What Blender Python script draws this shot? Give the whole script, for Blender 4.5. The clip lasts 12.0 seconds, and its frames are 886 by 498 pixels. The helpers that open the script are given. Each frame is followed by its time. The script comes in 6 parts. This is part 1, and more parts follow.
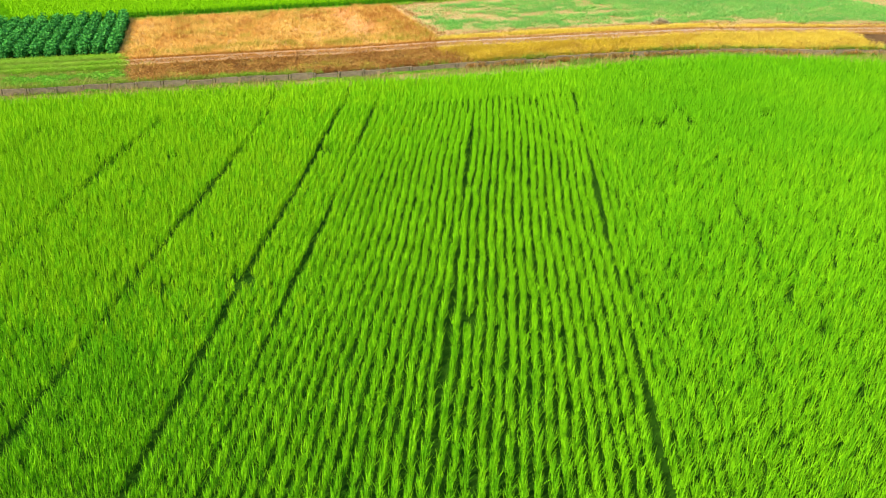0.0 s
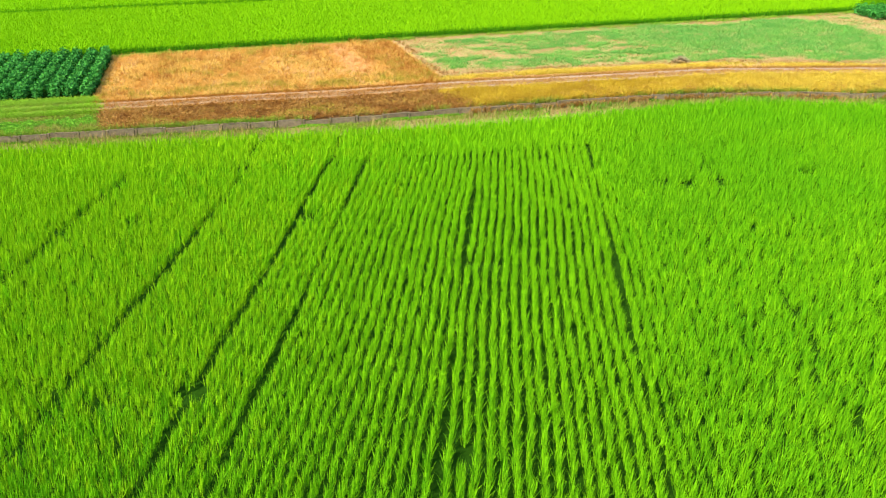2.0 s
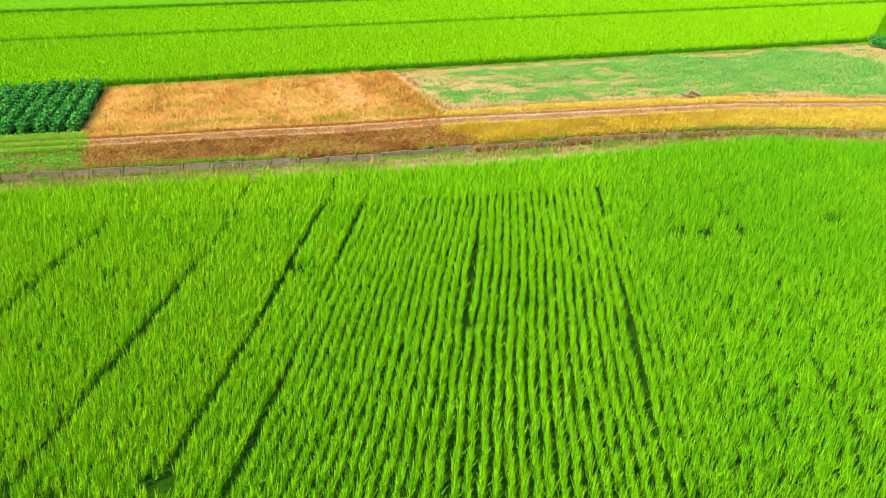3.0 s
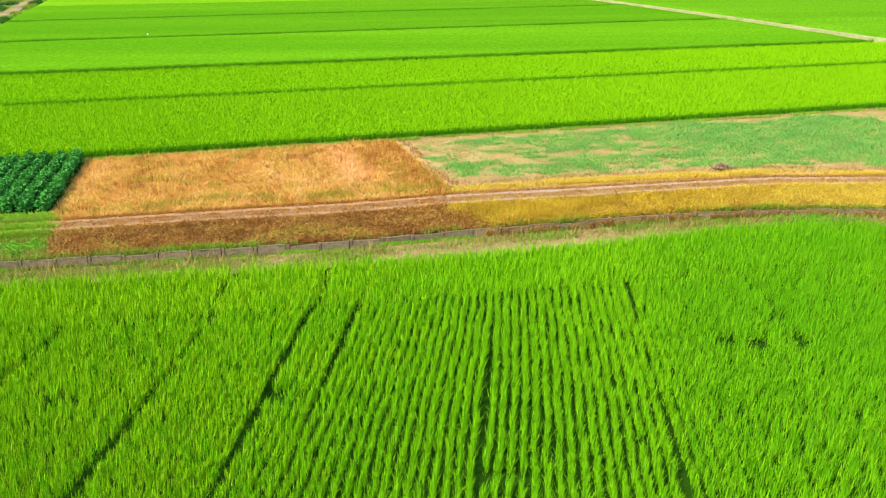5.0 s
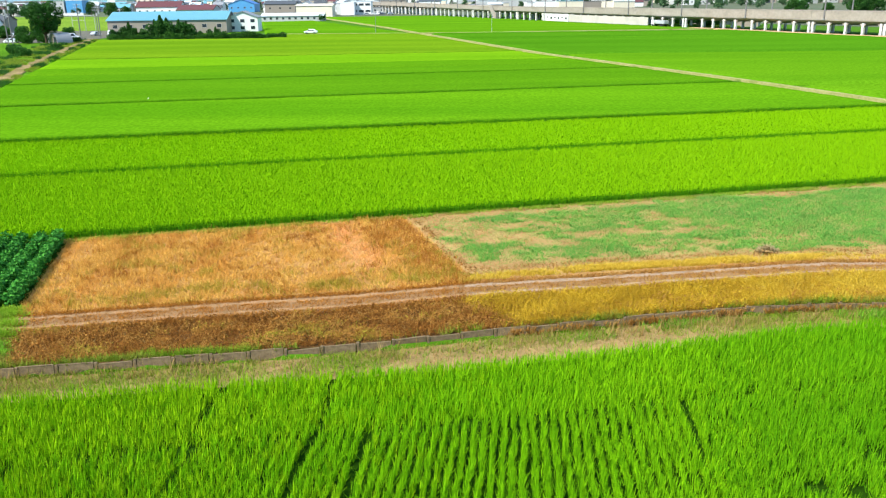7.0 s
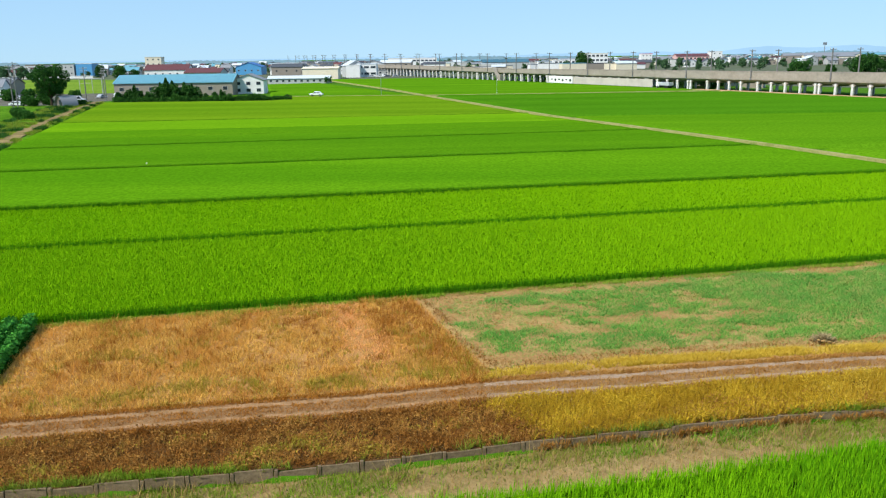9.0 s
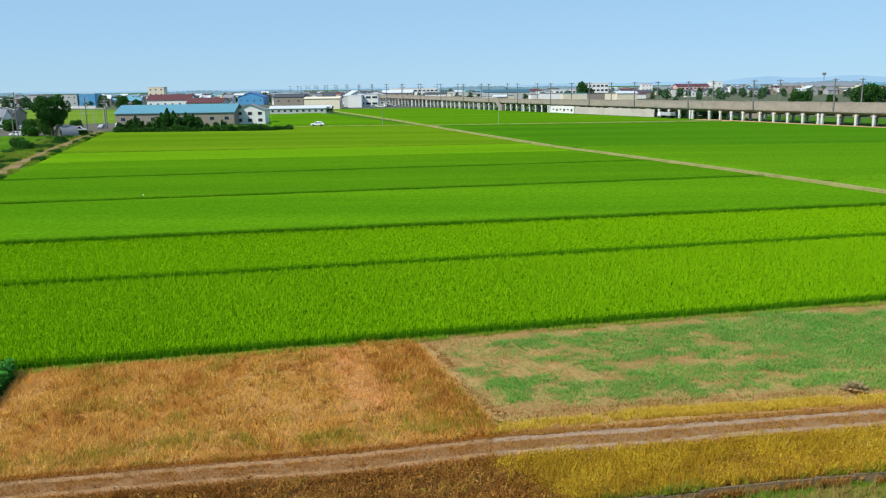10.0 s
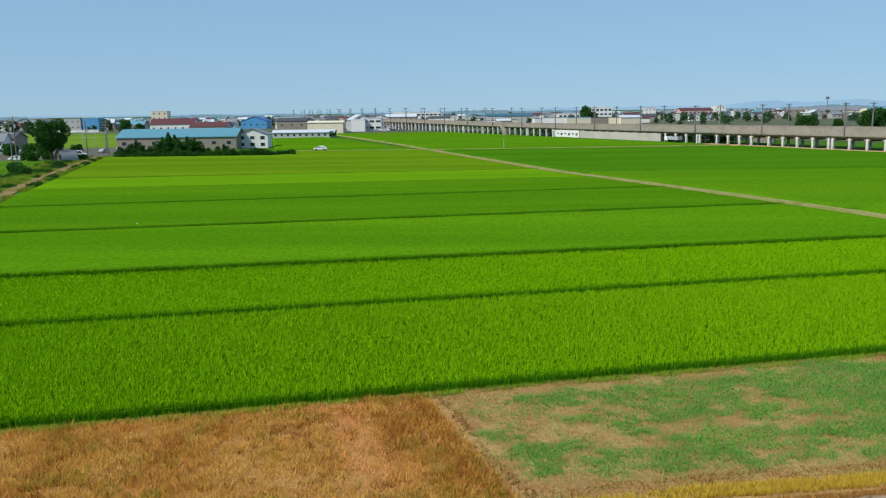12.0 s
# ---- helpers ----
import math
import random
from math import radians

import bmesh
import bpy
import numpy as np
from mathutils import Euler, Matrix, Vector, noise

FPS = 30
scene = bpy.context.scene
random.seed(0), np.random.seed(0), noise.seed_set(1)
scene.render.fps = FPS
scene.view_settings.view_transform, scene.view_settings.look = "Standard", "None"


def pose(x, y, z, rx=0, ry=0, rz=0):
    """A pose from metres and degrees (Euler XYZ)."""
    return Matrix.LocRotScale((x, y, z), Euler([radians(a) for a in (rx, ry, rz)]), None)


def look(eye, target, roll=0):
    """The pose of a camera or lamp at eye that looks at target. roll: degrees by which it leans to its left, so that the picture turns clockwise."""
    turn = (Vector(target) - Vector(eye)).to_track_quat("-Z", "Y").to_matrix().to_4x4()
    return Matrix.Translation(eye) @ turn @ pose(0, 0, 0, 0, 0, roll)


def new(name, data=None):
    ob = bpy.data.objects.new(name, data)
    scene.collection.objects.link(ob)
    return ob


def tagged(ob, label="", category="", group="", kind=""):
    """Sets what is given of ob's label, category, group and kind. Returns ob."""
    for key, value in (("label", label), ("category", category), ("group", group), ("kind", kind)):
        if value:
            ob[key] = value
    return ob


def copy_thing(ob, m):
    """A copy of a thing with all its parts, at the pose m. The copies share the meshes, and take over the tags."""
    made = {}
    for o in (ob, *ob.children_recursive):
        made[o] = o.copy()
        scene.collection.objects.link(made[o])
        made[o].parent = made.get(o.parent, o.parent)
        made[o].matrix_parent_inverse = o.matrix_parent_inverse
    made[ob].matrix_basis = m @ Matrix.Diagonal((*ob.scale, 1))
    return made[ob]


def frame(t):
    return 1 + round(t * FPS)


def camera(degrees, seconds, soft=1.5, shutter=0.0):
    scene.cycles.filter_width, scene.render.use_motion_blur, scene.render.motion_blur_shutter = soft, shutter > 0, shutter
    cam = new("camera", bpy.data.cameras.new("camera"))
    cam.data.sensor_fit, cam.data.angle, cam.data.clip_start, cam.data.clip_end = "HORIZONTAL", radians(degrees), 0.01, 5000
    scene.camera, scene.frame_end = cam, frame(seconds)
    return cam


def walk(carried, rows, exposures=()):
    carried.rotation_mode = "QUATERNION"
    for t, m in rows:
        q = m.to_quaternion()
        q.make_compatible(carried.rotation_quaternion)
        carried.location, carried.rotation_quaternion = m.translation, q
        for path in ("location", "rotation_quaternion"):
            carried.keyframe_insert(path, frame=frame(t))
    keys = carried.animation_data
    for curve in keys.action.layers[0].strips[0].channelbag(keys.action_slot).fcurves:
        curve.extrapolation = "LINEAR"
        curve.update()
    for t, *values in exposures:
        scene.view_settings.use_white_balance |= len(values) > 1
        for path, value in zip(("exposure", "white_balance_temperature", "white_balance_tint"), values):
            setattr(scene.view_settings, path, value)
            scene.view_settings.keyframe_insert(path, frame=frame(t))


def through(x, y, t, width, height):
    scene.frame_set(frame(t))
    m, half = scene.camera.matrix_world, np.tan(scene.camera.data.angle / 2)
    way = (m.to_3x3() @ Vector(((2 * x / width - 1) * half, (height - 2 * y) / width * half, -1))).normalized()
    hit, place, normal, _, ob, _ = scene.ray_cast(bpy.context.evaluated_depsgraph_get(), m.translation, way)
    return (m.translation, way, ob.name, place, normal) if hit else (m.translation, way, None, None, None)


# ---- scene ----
cam = camera(57.8, 12.0, 1.2)
PATH = [
    (0, (0.028, -1.729, 12.678), (0.074, 0.033, 11.733), -0.4),
    (0.5, (0.144, -0.617, 12.656), (0.186, 1.145, 11.711), -0.4),
    (1, (0.333, 0.637, 12.638), (0.368, 2.4, 11.694), -0.4),
    (1.5, (0.467, 1.751, 12.61), (0.497, 3.523, 11.684), -0.4),
    (2, (0.615, 2.996, 12.653), (0.639, 4.782, 11.754), -0.5),
    (2.5, (0.715, 4.136, 12.709), (0.736, 5.933, 11.832), -0.4),
    (3, (0.78, 5.423, 12.764), (0.795, 7.233, 11.913), -0.4),
    (5, (0.797, 10.268, 12.81), (0.798, 12.127, 12.072), -0.6),
    (5.5, (0.701, 11.398, 12.85), (0.7, 13.268, 12.141), -0.6),
    (6, (0.571, 12.656, 12.916), (0.567, 14.539, 12.243), -0.7),
    (6.5, (0.358, 13.817, 12.931), (0.354, 15.711, 12.29), -0.8),
    (7, (0.153, 14.993, 12.949), (0.148, 16.899, 12.341), -0.7),
    (9, (-0.343, 19.555, 12.968), (-0.356, 21.5, 12.5), -0.8),
    (9.5, (-0.421, 20.657, 12.987), (-0.435, 22.61, 12.554), -0.8),
    (10, (-0.513, 21.828, 13.019), (-0.528, 23.788, 12.621), -0.8),
    (10.5, (-0.631, 22.979, 13.021), (-0.647, 24.946, 12.66), -0.9),
    (11, (-0.778, 24.122, 13.056), (-0.795, 26.092, 12.714), -0.8),
    (11.5, (-0.908, 25.254, 13.075), (-0.926, 27.225, 12.734), -0.8),
    (12, (-1.082, 26.323, 13.07), (-1.103, 28.293, 12.729), -0.8),
]
EXPOSURES = [(0, 1.13), (3.0, 1.13), (5.0, 0.99), (5.6, 0.89), (7.0, 0.80), (9.0, 0.26), (10.5, -0.02), (11.5, -0.17), (12.0, -0.23)]
walk(cam, [(t, look(eye, target, roll)) for t, eye, target, roll in PATH], EXPOSURES)

# ---- light ----
SUN_ELEV, SUN_AZ = radians(47), radians(-128)
world = bpy.data.worlds.new("sky")
scene.world = world
world.use_nodes = True
wn = world.node_tree
sky = wn.nodes.new("ShaderNodeTexSky")
sky.sky_type = "NISHITA"
sky.sun_disc = False
sky.sun_elevation, sky.sun_rotation = SUN_ELEV, SUN_AZ
sky.altitude = 2500
sky.air_density, sky.dust_density, sky.ozone_density = 1.0, 0.0, 2.5
soft_sky = wn.nodes.new("ShaderNodeGamma")       # humid summer air evens out the sky
soft_sky.inputs[1].default_value = 0.25
haze = wn.nodes.new("ShaderNodeMix")
haze.data_type, haze.blend_type = "RGBA", "MULTIPLY"
haze.inputs[0].default_value, haze.inputs[7].default_value = 1.0, (2.3, 3.5, 4.65, 1)
wn.links.new(sky.outputs[0], soft_sky.inputs[0])
wn.links.new(soft_sky.outputs[0], haze.inputs[6])
wn.links.new(haze.outputs[2], wn.nodes["Background"].inputs[0])
wn.nodes["Background"].inputs[1].default_value = 0.11
sun_dir = Vector((math.sin(SUN_AZ) * math.cos(SUN_ELEV), math.cos(SUN_AZ) * math.cos(SUN_ELEV), math.sin(SUN_ELEV)))
sun_data = bpy.data.lights.new("sun", "SUN")
sun_data.energy, sun_data.angle, sun_data.color = 5.0, radians(0.6), (1.0, 0.95, 0.86)
sun = new("sun", sun_data)
sun.matrix_world = look(sun_dir * 100, (0, 0, 0))

# ---- materials ----


def nodes_of(name):
    m = bpy.data.materials.new(name)
    m.use_nodes = True
    t = m.node_tree
    return m, t, t.nodes["Principled BSDF"], t.nodes["Material Output"]


def add(t, kind, **values):
    n = t.nodes.new(kind)
    for key, value in values.items():
        n.inputs[key].default_value = value
    return n


def noise_at(t, scale, detail=4.0, stretch=(1, 1, 1), rough=0.55):
    co = t.nodes.new("ShaderNodeTexCoord")
    mp = add(t, "ShaderNodeMapping")
    mp.inputs["Scale"].default_value = stretch
    n = add(t, "ShaderNodeTexNoise", Scale=scale, Detail=detail, Roughness=rough)
    t.links.new(co.outputs["Object"], mp.inputs[0])
    t.links.new(mp.outputs[0], n.inputs["Vector"])
    return n.outputs["Fac"]


def ramp(t, fac, stops):
    r = t.nodes.new("ShaderNodeValToRGB")
    while len(r.color_ramp.elements) < len(stops):
        r.color_ramp.elements.new(0.5)
    for e, (p, c) in zip(r.color_ramp.elements, stops):
        e.position, e.color = p, (*c, 1)
    t.links.new(fac, r.inputs[0])
    return r.outputs[0]


def blend(t, a, b, fac, mode="MIX"):
    m = t.nodes.new("ShaderNodeMix")
    m.data_type, m.blend_type = "RGBA", mode
    for sock, v in ((m.inputs[6], a), (m.inputs[7], b), (m.inputs[0], fac)):
        if isinstance(v, bpy.types.NodeSocket):
            t.links.new(v, sock)
        elif isinstance(v, (int, float)):
            sock.default_value = v
        else:
            sock.default_value = (*v, 1)
    return m.outputs[2]


def leaf(name, dark, light, patch, patch_scale=0.06, patch_mix=0.6, through=0.4, rough=0.55, stretch=(1, 1, 1), lo=0.4, hi=0.62):
    """Blades and leaves: each one its own tint, patches over the field, light passing through."""
    m, t, p, out = nodes_of(name)
    geo = t.nodes.new("ShaderNodeNewGeometry")
    own = ramp(t, geo.outputs["Random Per Island"], [(0.0, dark), (1.0, light)])
    where = ramp(t, noise_at(t, patch_scale, 3.0, stretch), [(lo, (0, 0, 0)), (hi, (patch_mix,) * 3)])
    tint = blend(t, own, patch, where)
    t.links.new(tint, p.inputs["Base Color"])
    p.inputs["Roughness"].default_value = rough
    p.inputs["Specular IOR Level"].default_value = 0.03
    tr = t.nodes.new("ShaderNodeBsdfTranslucent")
    t.links.new(tint, tr.inputs[0])
    mix = t.nodes.new("ShaderNodeMixShader")
    mix.inputs[0].default_value = through
    t.links.new(p.outputs[0], mix.inputs[1])
    t.links.new(tr.outputs[0], mix.inputs[2])
    t.links.new(mix.outputs[0], out.inputs[0])
    return m


def earth(name, stops, scale=0.4, fine=9.0, bump=0.4, rough=0.95, stretch=(1, 1, 1), dist=0.05, grainy=0.8):
    """Soil, asphalt, concrete, plaster: large stains, fine grain and relief."""
    m, t, p, out = nodes_of(name)
    big = ramp(t, noise_at(t, scale, 5.0, stretch), [(0.25 + 0.5 * i / max(1, len(stops) - 1), c) for i, c in enumerate(stops)])
    small = noise_at(t, fine, 6.0)
    grain = ramp(t, small, [(0.25, (0.55,) * 3), (0.75, (1.25,) * 3)])
    t.links.new(blend(t, big, grain, grainy, "MULTIPLY"), p.inputs["Base Color"])
    p.inputs["Roughness"].default_value = rough
    p.inputs["Specular IOR Level"].default_value = 0.03
    b = add(t, "ShaderNodeBump", Strength=bump, Distance=dist)
    t.links.new(small, b.inputs["Height"])
    t.links.new(b.outputs[0], p.inputs["Normal"])
    return m


def paint(name, colour, rough=0.6, metal=0.0, wear=0.25, scale=0.6, fine=4.0):
    """Painted, coated or cast surfaces with weathering at two scales."""
    m, t, p, out = nodes_of(name)
    worn = tuple(0.6 * c + 0.03 for c in colour)
    where = ramp(t, noise_at(t, scale, 5.0), [(0.4, (0, 0, 0)), (0.75, (wear,) * 3)])
    grain = ramp(t, noise_at(t, fine, 4.0), [(0.3, (0.88,) * 3), (0.7, (1.06,) * 3)])
    t.links.new(blend(t, blend(t, colour, worn, where), grain, 0.7, "MULTIPLY"), p.inputs["Base Color"])
    p.inputs["Roughness"].default_value, p.inputs["Metallic"].default_value = rough, metal
    return m


def canopy(name, dark, light, scale=1.4, patch_scale=0.03, bump=1.0):
    """A closed stand of rice seen from far: dense clumped leaf tips."""
    m, t, p, out = nodes_of(name)
    tips = noise_at(t, scale, 8.0, (1, 0.55, 1), 0.7)
    own = ramp(t, tips, [(0.36, dark), (0.62, light)])
    patch = ramp(t, noise_at(t, patch_scale, 4.0, (0.14, 1.6, 1)), [(0.35, (0.80, 0.86, 0.8)), (0.65, (1.12, 1.06, 1.0))])
    t.links.new(blend(t, own, patch, 1.0, "MULTIPLY"), p.inputs["Base Color"])
    p.inputs["Roughness"].default_value = 0.7
    p.inputs["Specular IOR Level"].default_value = 0.0
    b = add(t, "ShaderNodeBump", Strength=bump, Distance=0.25)
    t.links.new(tips, b.inputs["Height"])
    t.links.new(b.outputs[0], p.inputs["Normal"])
    return m


RICE = leaf("rice leaf", (0.072, 0.235, 0.003), (0.285, 0.59, 0.006), (0.15, 0.40, 0.004), 0.05, 0.6, 0.24)
RICE_DEEP = leaf("deep green rice leaf", (0.06, 0.225, 0.003), (0.23, 0.51, 0.006), (0.10, 0.33, 0.004), 0.15, 0.6, 0.24)
RICE_WARM = leaf("yellowed rice leaf", (0.10, 0.255, 0.003), (0.34, 0.59, 0.006), (0.21, 0.42, 0.004), 0.12, 0.6, 0.24)
# stem colour holds the deep shade at the foot of the rice
SHADED_STEM = leaf("shaded rice stems", (0.03, 0.15, 0.003), (0.10, 0.31, 0.006), (0.055, 0.20, 0.004), 0.3, 0.5, 0.1)
EDGE = leaf("fresh edge grass", (0.14, 0.30, 0.012), (0.34, 0.54, 0.035), (0.26, 0.36, 0.04), 0.6, 0.5, 0.35)
OLIVE = leaf("half dead olive grass", (0.22, 0.19, 0.015), (0.46, 0.40, 0.05), (0.36, 0.22, 0.03), 0.6, 0.6, 0.3)
RUT = earth("packed wheel rut", [(0.25, 0.17, 0.11), (0.35, 0.25, 0.17), (0.22, 0.15, 0.09)], 1.2, 12.0)
RUT_RED = earth("dusty wheel rut", [(0.22, 0.125, 0.055), (0.36, 0.215, 0.11), (0.19, 0.11, 0.05)], 1.0, 12.0)
RICE_FAR = leaf("rice leaf far plot", (0.172, 0.385, 0.002), (0.258, 0.485, 0.004), (0.205, 0.42, 0.003), 0.05, 0.6, 0.18)
# wet mud, darkened so that its colour carries the shade between plants
SHADED_MUD = earth("shade-dark paddy mud", [(0.010, 0.036, 0.001), (0.017, 0.054, 0.002)], 1.0)
SOIL = earth("field soil", [(0.21, 0.14, 0.055), (0.33, 0.225, 0.10), (0.19, 0.145, 0.05)], 0.5)
MEADOW = earth("far plain", [(0.035, 0.11, 0.004), (0.06, 0.16, 0.006), (0.055, 0.12, 0.01)], 0.02, 1.5, 0.6)
DRY_SOIL = earth("dry brown soil", [(0.28, 0.14, 0.043), (0.44, 0.235, 0.08), (0.34, 0.17, 0.053)], 0.6)
WEED_SOIL = earth("straw covered soil", [(0.30, 0.185, 0.07), (0.39, 0.26, 0.10), (0.35, 0.20, 0.08), (0.27, 0.20, 0.06)], 0.45, 6.0, 0.8)
DIRT = earth("dirt track", [(0.19, 0.105, 0.045), (0.28, 0.16, 0.075), (0.20, 0.12, 0.055)], 0.7)
FARM_ROAD = earth("farm road gravel", [(0.15, 0.20, 0.04), (0.32, 0.30, 0.12), (0.27, 0.27, 0.09), (0.14, 0.19, 0.03)], 0.16, 4.0)
CONCRETE = earth("weathered concrete", [(0.07, 0.052, 0.028), (0.21, 0.155, 0.092), (0.12, 0.088, 0.046)], 1.6, 14.0, 0.3, 0.9, dist=0.02)
DRY = leaf("dry golden grass", (0.43, 0.22, 0.030), (0.84, 0.53, 0.125), (0.58, 0.275, 0.055), 0.5, 0.75, 0.3, stretch=(1, 0.35, 1))
RUSSET = leaf("russet dead weeds", (0.20, 0.072, 0.009), (0.54, 0.235, 0.04), (0.30, 0.115, 0.015), 0.7, 0.7, 0.25)
DRY_ORANGE = leaf("bleached orange grass", (0.62, 0.28, 0.09), (0.90, 0.51, 0.20), (0.77, 0.37, 0.135), 0.6, 0.6, 0.3)
# bank soil, its colour darkened as shade between the weed clumps
SHADE_SOIL = earth("shade-dark bank soil", [(0.055, 0.028, 0.010), (0.11, 0.055, 0.02), (0.07, 0.04, 0.012)], 0.9)
BROWN = leaf("dead brown weeds", (0.10, 0.038, 0.006), (0.46, 0.21, 0.045), (0.22, 0.085, 0.016), 0.9, 0.75, 0.25)
WITHER = leaf("withered stems", (0.24, 0.115, 0.02), (0.56, 0.30, 0.075), (0.34, 0.15, 0.03), 0.9, 0.7, 0.25)
YELLOW = leaf("yellowed weeds", (0.32, 0.19, 0.010), (0.76, 0.53, 0.045), (0.36, 0.21, 0.016), 0.6, 0.7, 0.3)
GOLD = leaf("golden weeds", (0.44, 0.30, 0.022), (0.78, 0.58, 0.085), (0.56, 0.38, 0.045), 0.6, 0.6, 0.3)
GREENWEED = leaf("green creeping weeds", (0.075, 0.24, 0.034), (0.235, 0.48, 0.08), (0.11, 0.31, 0.052), 0.35, 0.7, 0.3)
VERGE = leaf("verge grass", (0.11, 0.20, 0.010), (0.27, 0.40, 0.03), (0.28, 0.26, 0.05), 0.6, 0.6, 0.35)
STRAW = leaf("dry straw stalks", (0.26, 0.17, 0.055), (0.50, 0.36, 0.13), (0.31, 0.18, 0.055), 0.5, 0.5, 0.3)
HERB_LEAF = leaf("fresh weed leaf", (0.07, 0.22, 0.012), (0.26, 0.52, 0.04), (0.15, 0.36, 0.025), 0.8, 0.5, 0.3)
BEAN = leaf("bean leaf", (0.016, 0.11, 0.014), (0.10, 0.36, 0.05), (0.03, 0.18, 0.025), 0.4, 0.5, 0.22, 0.45)
TREE_LEAF = leaf("tree leaf", (0.012, 0.055, 0.010), (0.06, 0.16, 0.03), (0.025, 0.085, 0.016), 0.3, 0.5, 0.2)
# far trees: haze is put into a lighter, greyer leaf colour
HAZED_LEAF = leaf("hazed far tree leaf", (0.035, 0.09, 0.04), (0.11, 0.20, 0.085), (0.055, 0.125, 0.055), 0.1, 0.5, 0.2)
BUSH_LEAF = leaf("bush leaf", (0.02, 0.075, 0.012), (0.06, 0.17, 0.025), (0.03, 0.10, 0.02), 0.3, 0.5, 0.25)
BARK = earth("bark", [(0.06, 0.045, 0.03), (0.11, 0.08, 0.055)], 2.0)

# ---- mesh tools ----


def thing(name, label, category, group="", kind="", at=None):
    ob = new(name)
    ob.empty_display_size = 0.2
    if at is not None:
        ob.matrix_world = at
    return tagged(ob, label, category, group, kind)


def link(name, mesh, material, parent=None, label=""):
    if material is not None and not mesh.materials:
        mesh.materials.append(material)
    ob = new(name, mesh)
    ob.parent = parent
    return tagged(ob, label)


def part(name, bm, material, parent, label=""):
    mesh = bpy.data.meshes.new(name)
    bm.to_mesh(mesh)
    bm.free()
    return link(name, mesh, material, parent, label)


def tri_mesh(name, co, tris, material):
    mesh = bpy.data.meshes.new(name)
    mesh.vertices.add(len(co))
    mesh.vertices.foreach_set("co", np.ascontiguousarray(co, dtype=np.float32).ravel())
    mesh.loops.add(tris.size)
    mesh.loops.foreach_set("vertex_index", np.ascontiguousarray(tris, dtype=np.int32).ravel())
    mesh.polygons.add(len(tris))
    mesh.polygons.foreach_set("loop_start", np.arange(0, tris.size, 3, dtype=np.int32))
    mesh.update(calc_edges=True)
    mesh.materials.append(material)
    return mesh


def blades(roots, per, height, spread, width, lean, rng, segments=2, jitter=0.25):
    """Upright blades that fan out from every root: vertices and triangles."""
    n = len(roots) * per
    base = np.repeat(roots, per, axis=0)
    a = rng.uniform(0, 2 * np.pi, n)
    out = np.stack([np.cos(a), np.sin(a), np.zeros(n)], 1)
    b = a + np.pi / 2 + rng.uniform(-0.6, 0.6, n)
    side = np.stack([np.cos(b), np.sin(b), np.zeros(n)], 1)
    h = height * rng.uniform(1 - jitter, 1 + jitter, n)
    w = width * rng.uniform(0.7, 1.3, n)
    foot = base + out * (spread * rng.uniform(0, 1, n))[:, None]
    reach = h * lean * rng.uniform(0.3, 1.2, n)
    tip = foot + out * reach[:, None]
    tip[:, 2] += h
    if segments == 1:
        co = np.stack([foot - side * w[:, None], foot + side * w[:, None], tip], 1).reshape(-1, 3)
        return co, np.arange(n * 3).reshape(-1, 3)
    mid = foot + out * (reach * 0.32)[:, None]
    mid[:, 2] += h * 0.62
    co = np.stack([foot - side * (w * 0.7)[:, None], foot + side * (w * 0.7)[:, None],
                   mid - side * w[:, None], mid + side * w[:, None], tip], 1).reshape(-1, 3)
    i = np.arange(n)[:, None] * 5
    tris = np.concatenate([i + np.array([[0, 1, 3]]), i + np.array([[0, 3, 2]]), i + np.array([[2, 3, 4]])], 1).reshape(-1, 3)
    return co, tris


def sward(roots, per, height, across, along, width, rng, tilt=0.33):
    """A closed stand: short leaf tips that rise at several levels round every root."""
    n = len(roots) * per
    foot = np.repeat(roots, per, axis=0)
    off = rng.normal(0, 1, (n, 2)) * np.array([across, along])
    foot[:, :2] += off
    foot[:, 2] += height * rng.uniform(0.0, 0.5, n) * np.repeat(rng.uniform(0.75, 1.15, len(roots)), per)
    a, lean = rng.uniform(0, 2 * np.pi, n), np.abs(rng.normal(0, tilt, n))
    fan = off / (np.linalg.norm(off, axis=1)[:, None] + 0.01)
    way = np.stack([np.cos(a) * 0.7 + fan[:, 0], np.sin(a) * 0.7 + fan[:, 1]], 1) * lean[:, None] * 0.8 + np.array([0.10, 0.05])
    length = height * rng.uniform(0.38, 0.72, n)
    up = np.column_stack([way, np.ones(n)])
    tip = foot + up * (length / np.linalg.norm(up, axis=1))[:, None]
    b = rng.uniform(0, 2 * np.pi, n)
    side = np.stack([np.cos(b), np.sin(b), np.zeros(n)], 1) * (width * rng.uniform(0.7, 1.3, n))[:, None]
    return np.stack([foot - side, foot + side, tip], 1).reshape(-1, 3), np.arange(n * 3).reshape(-1, 3)


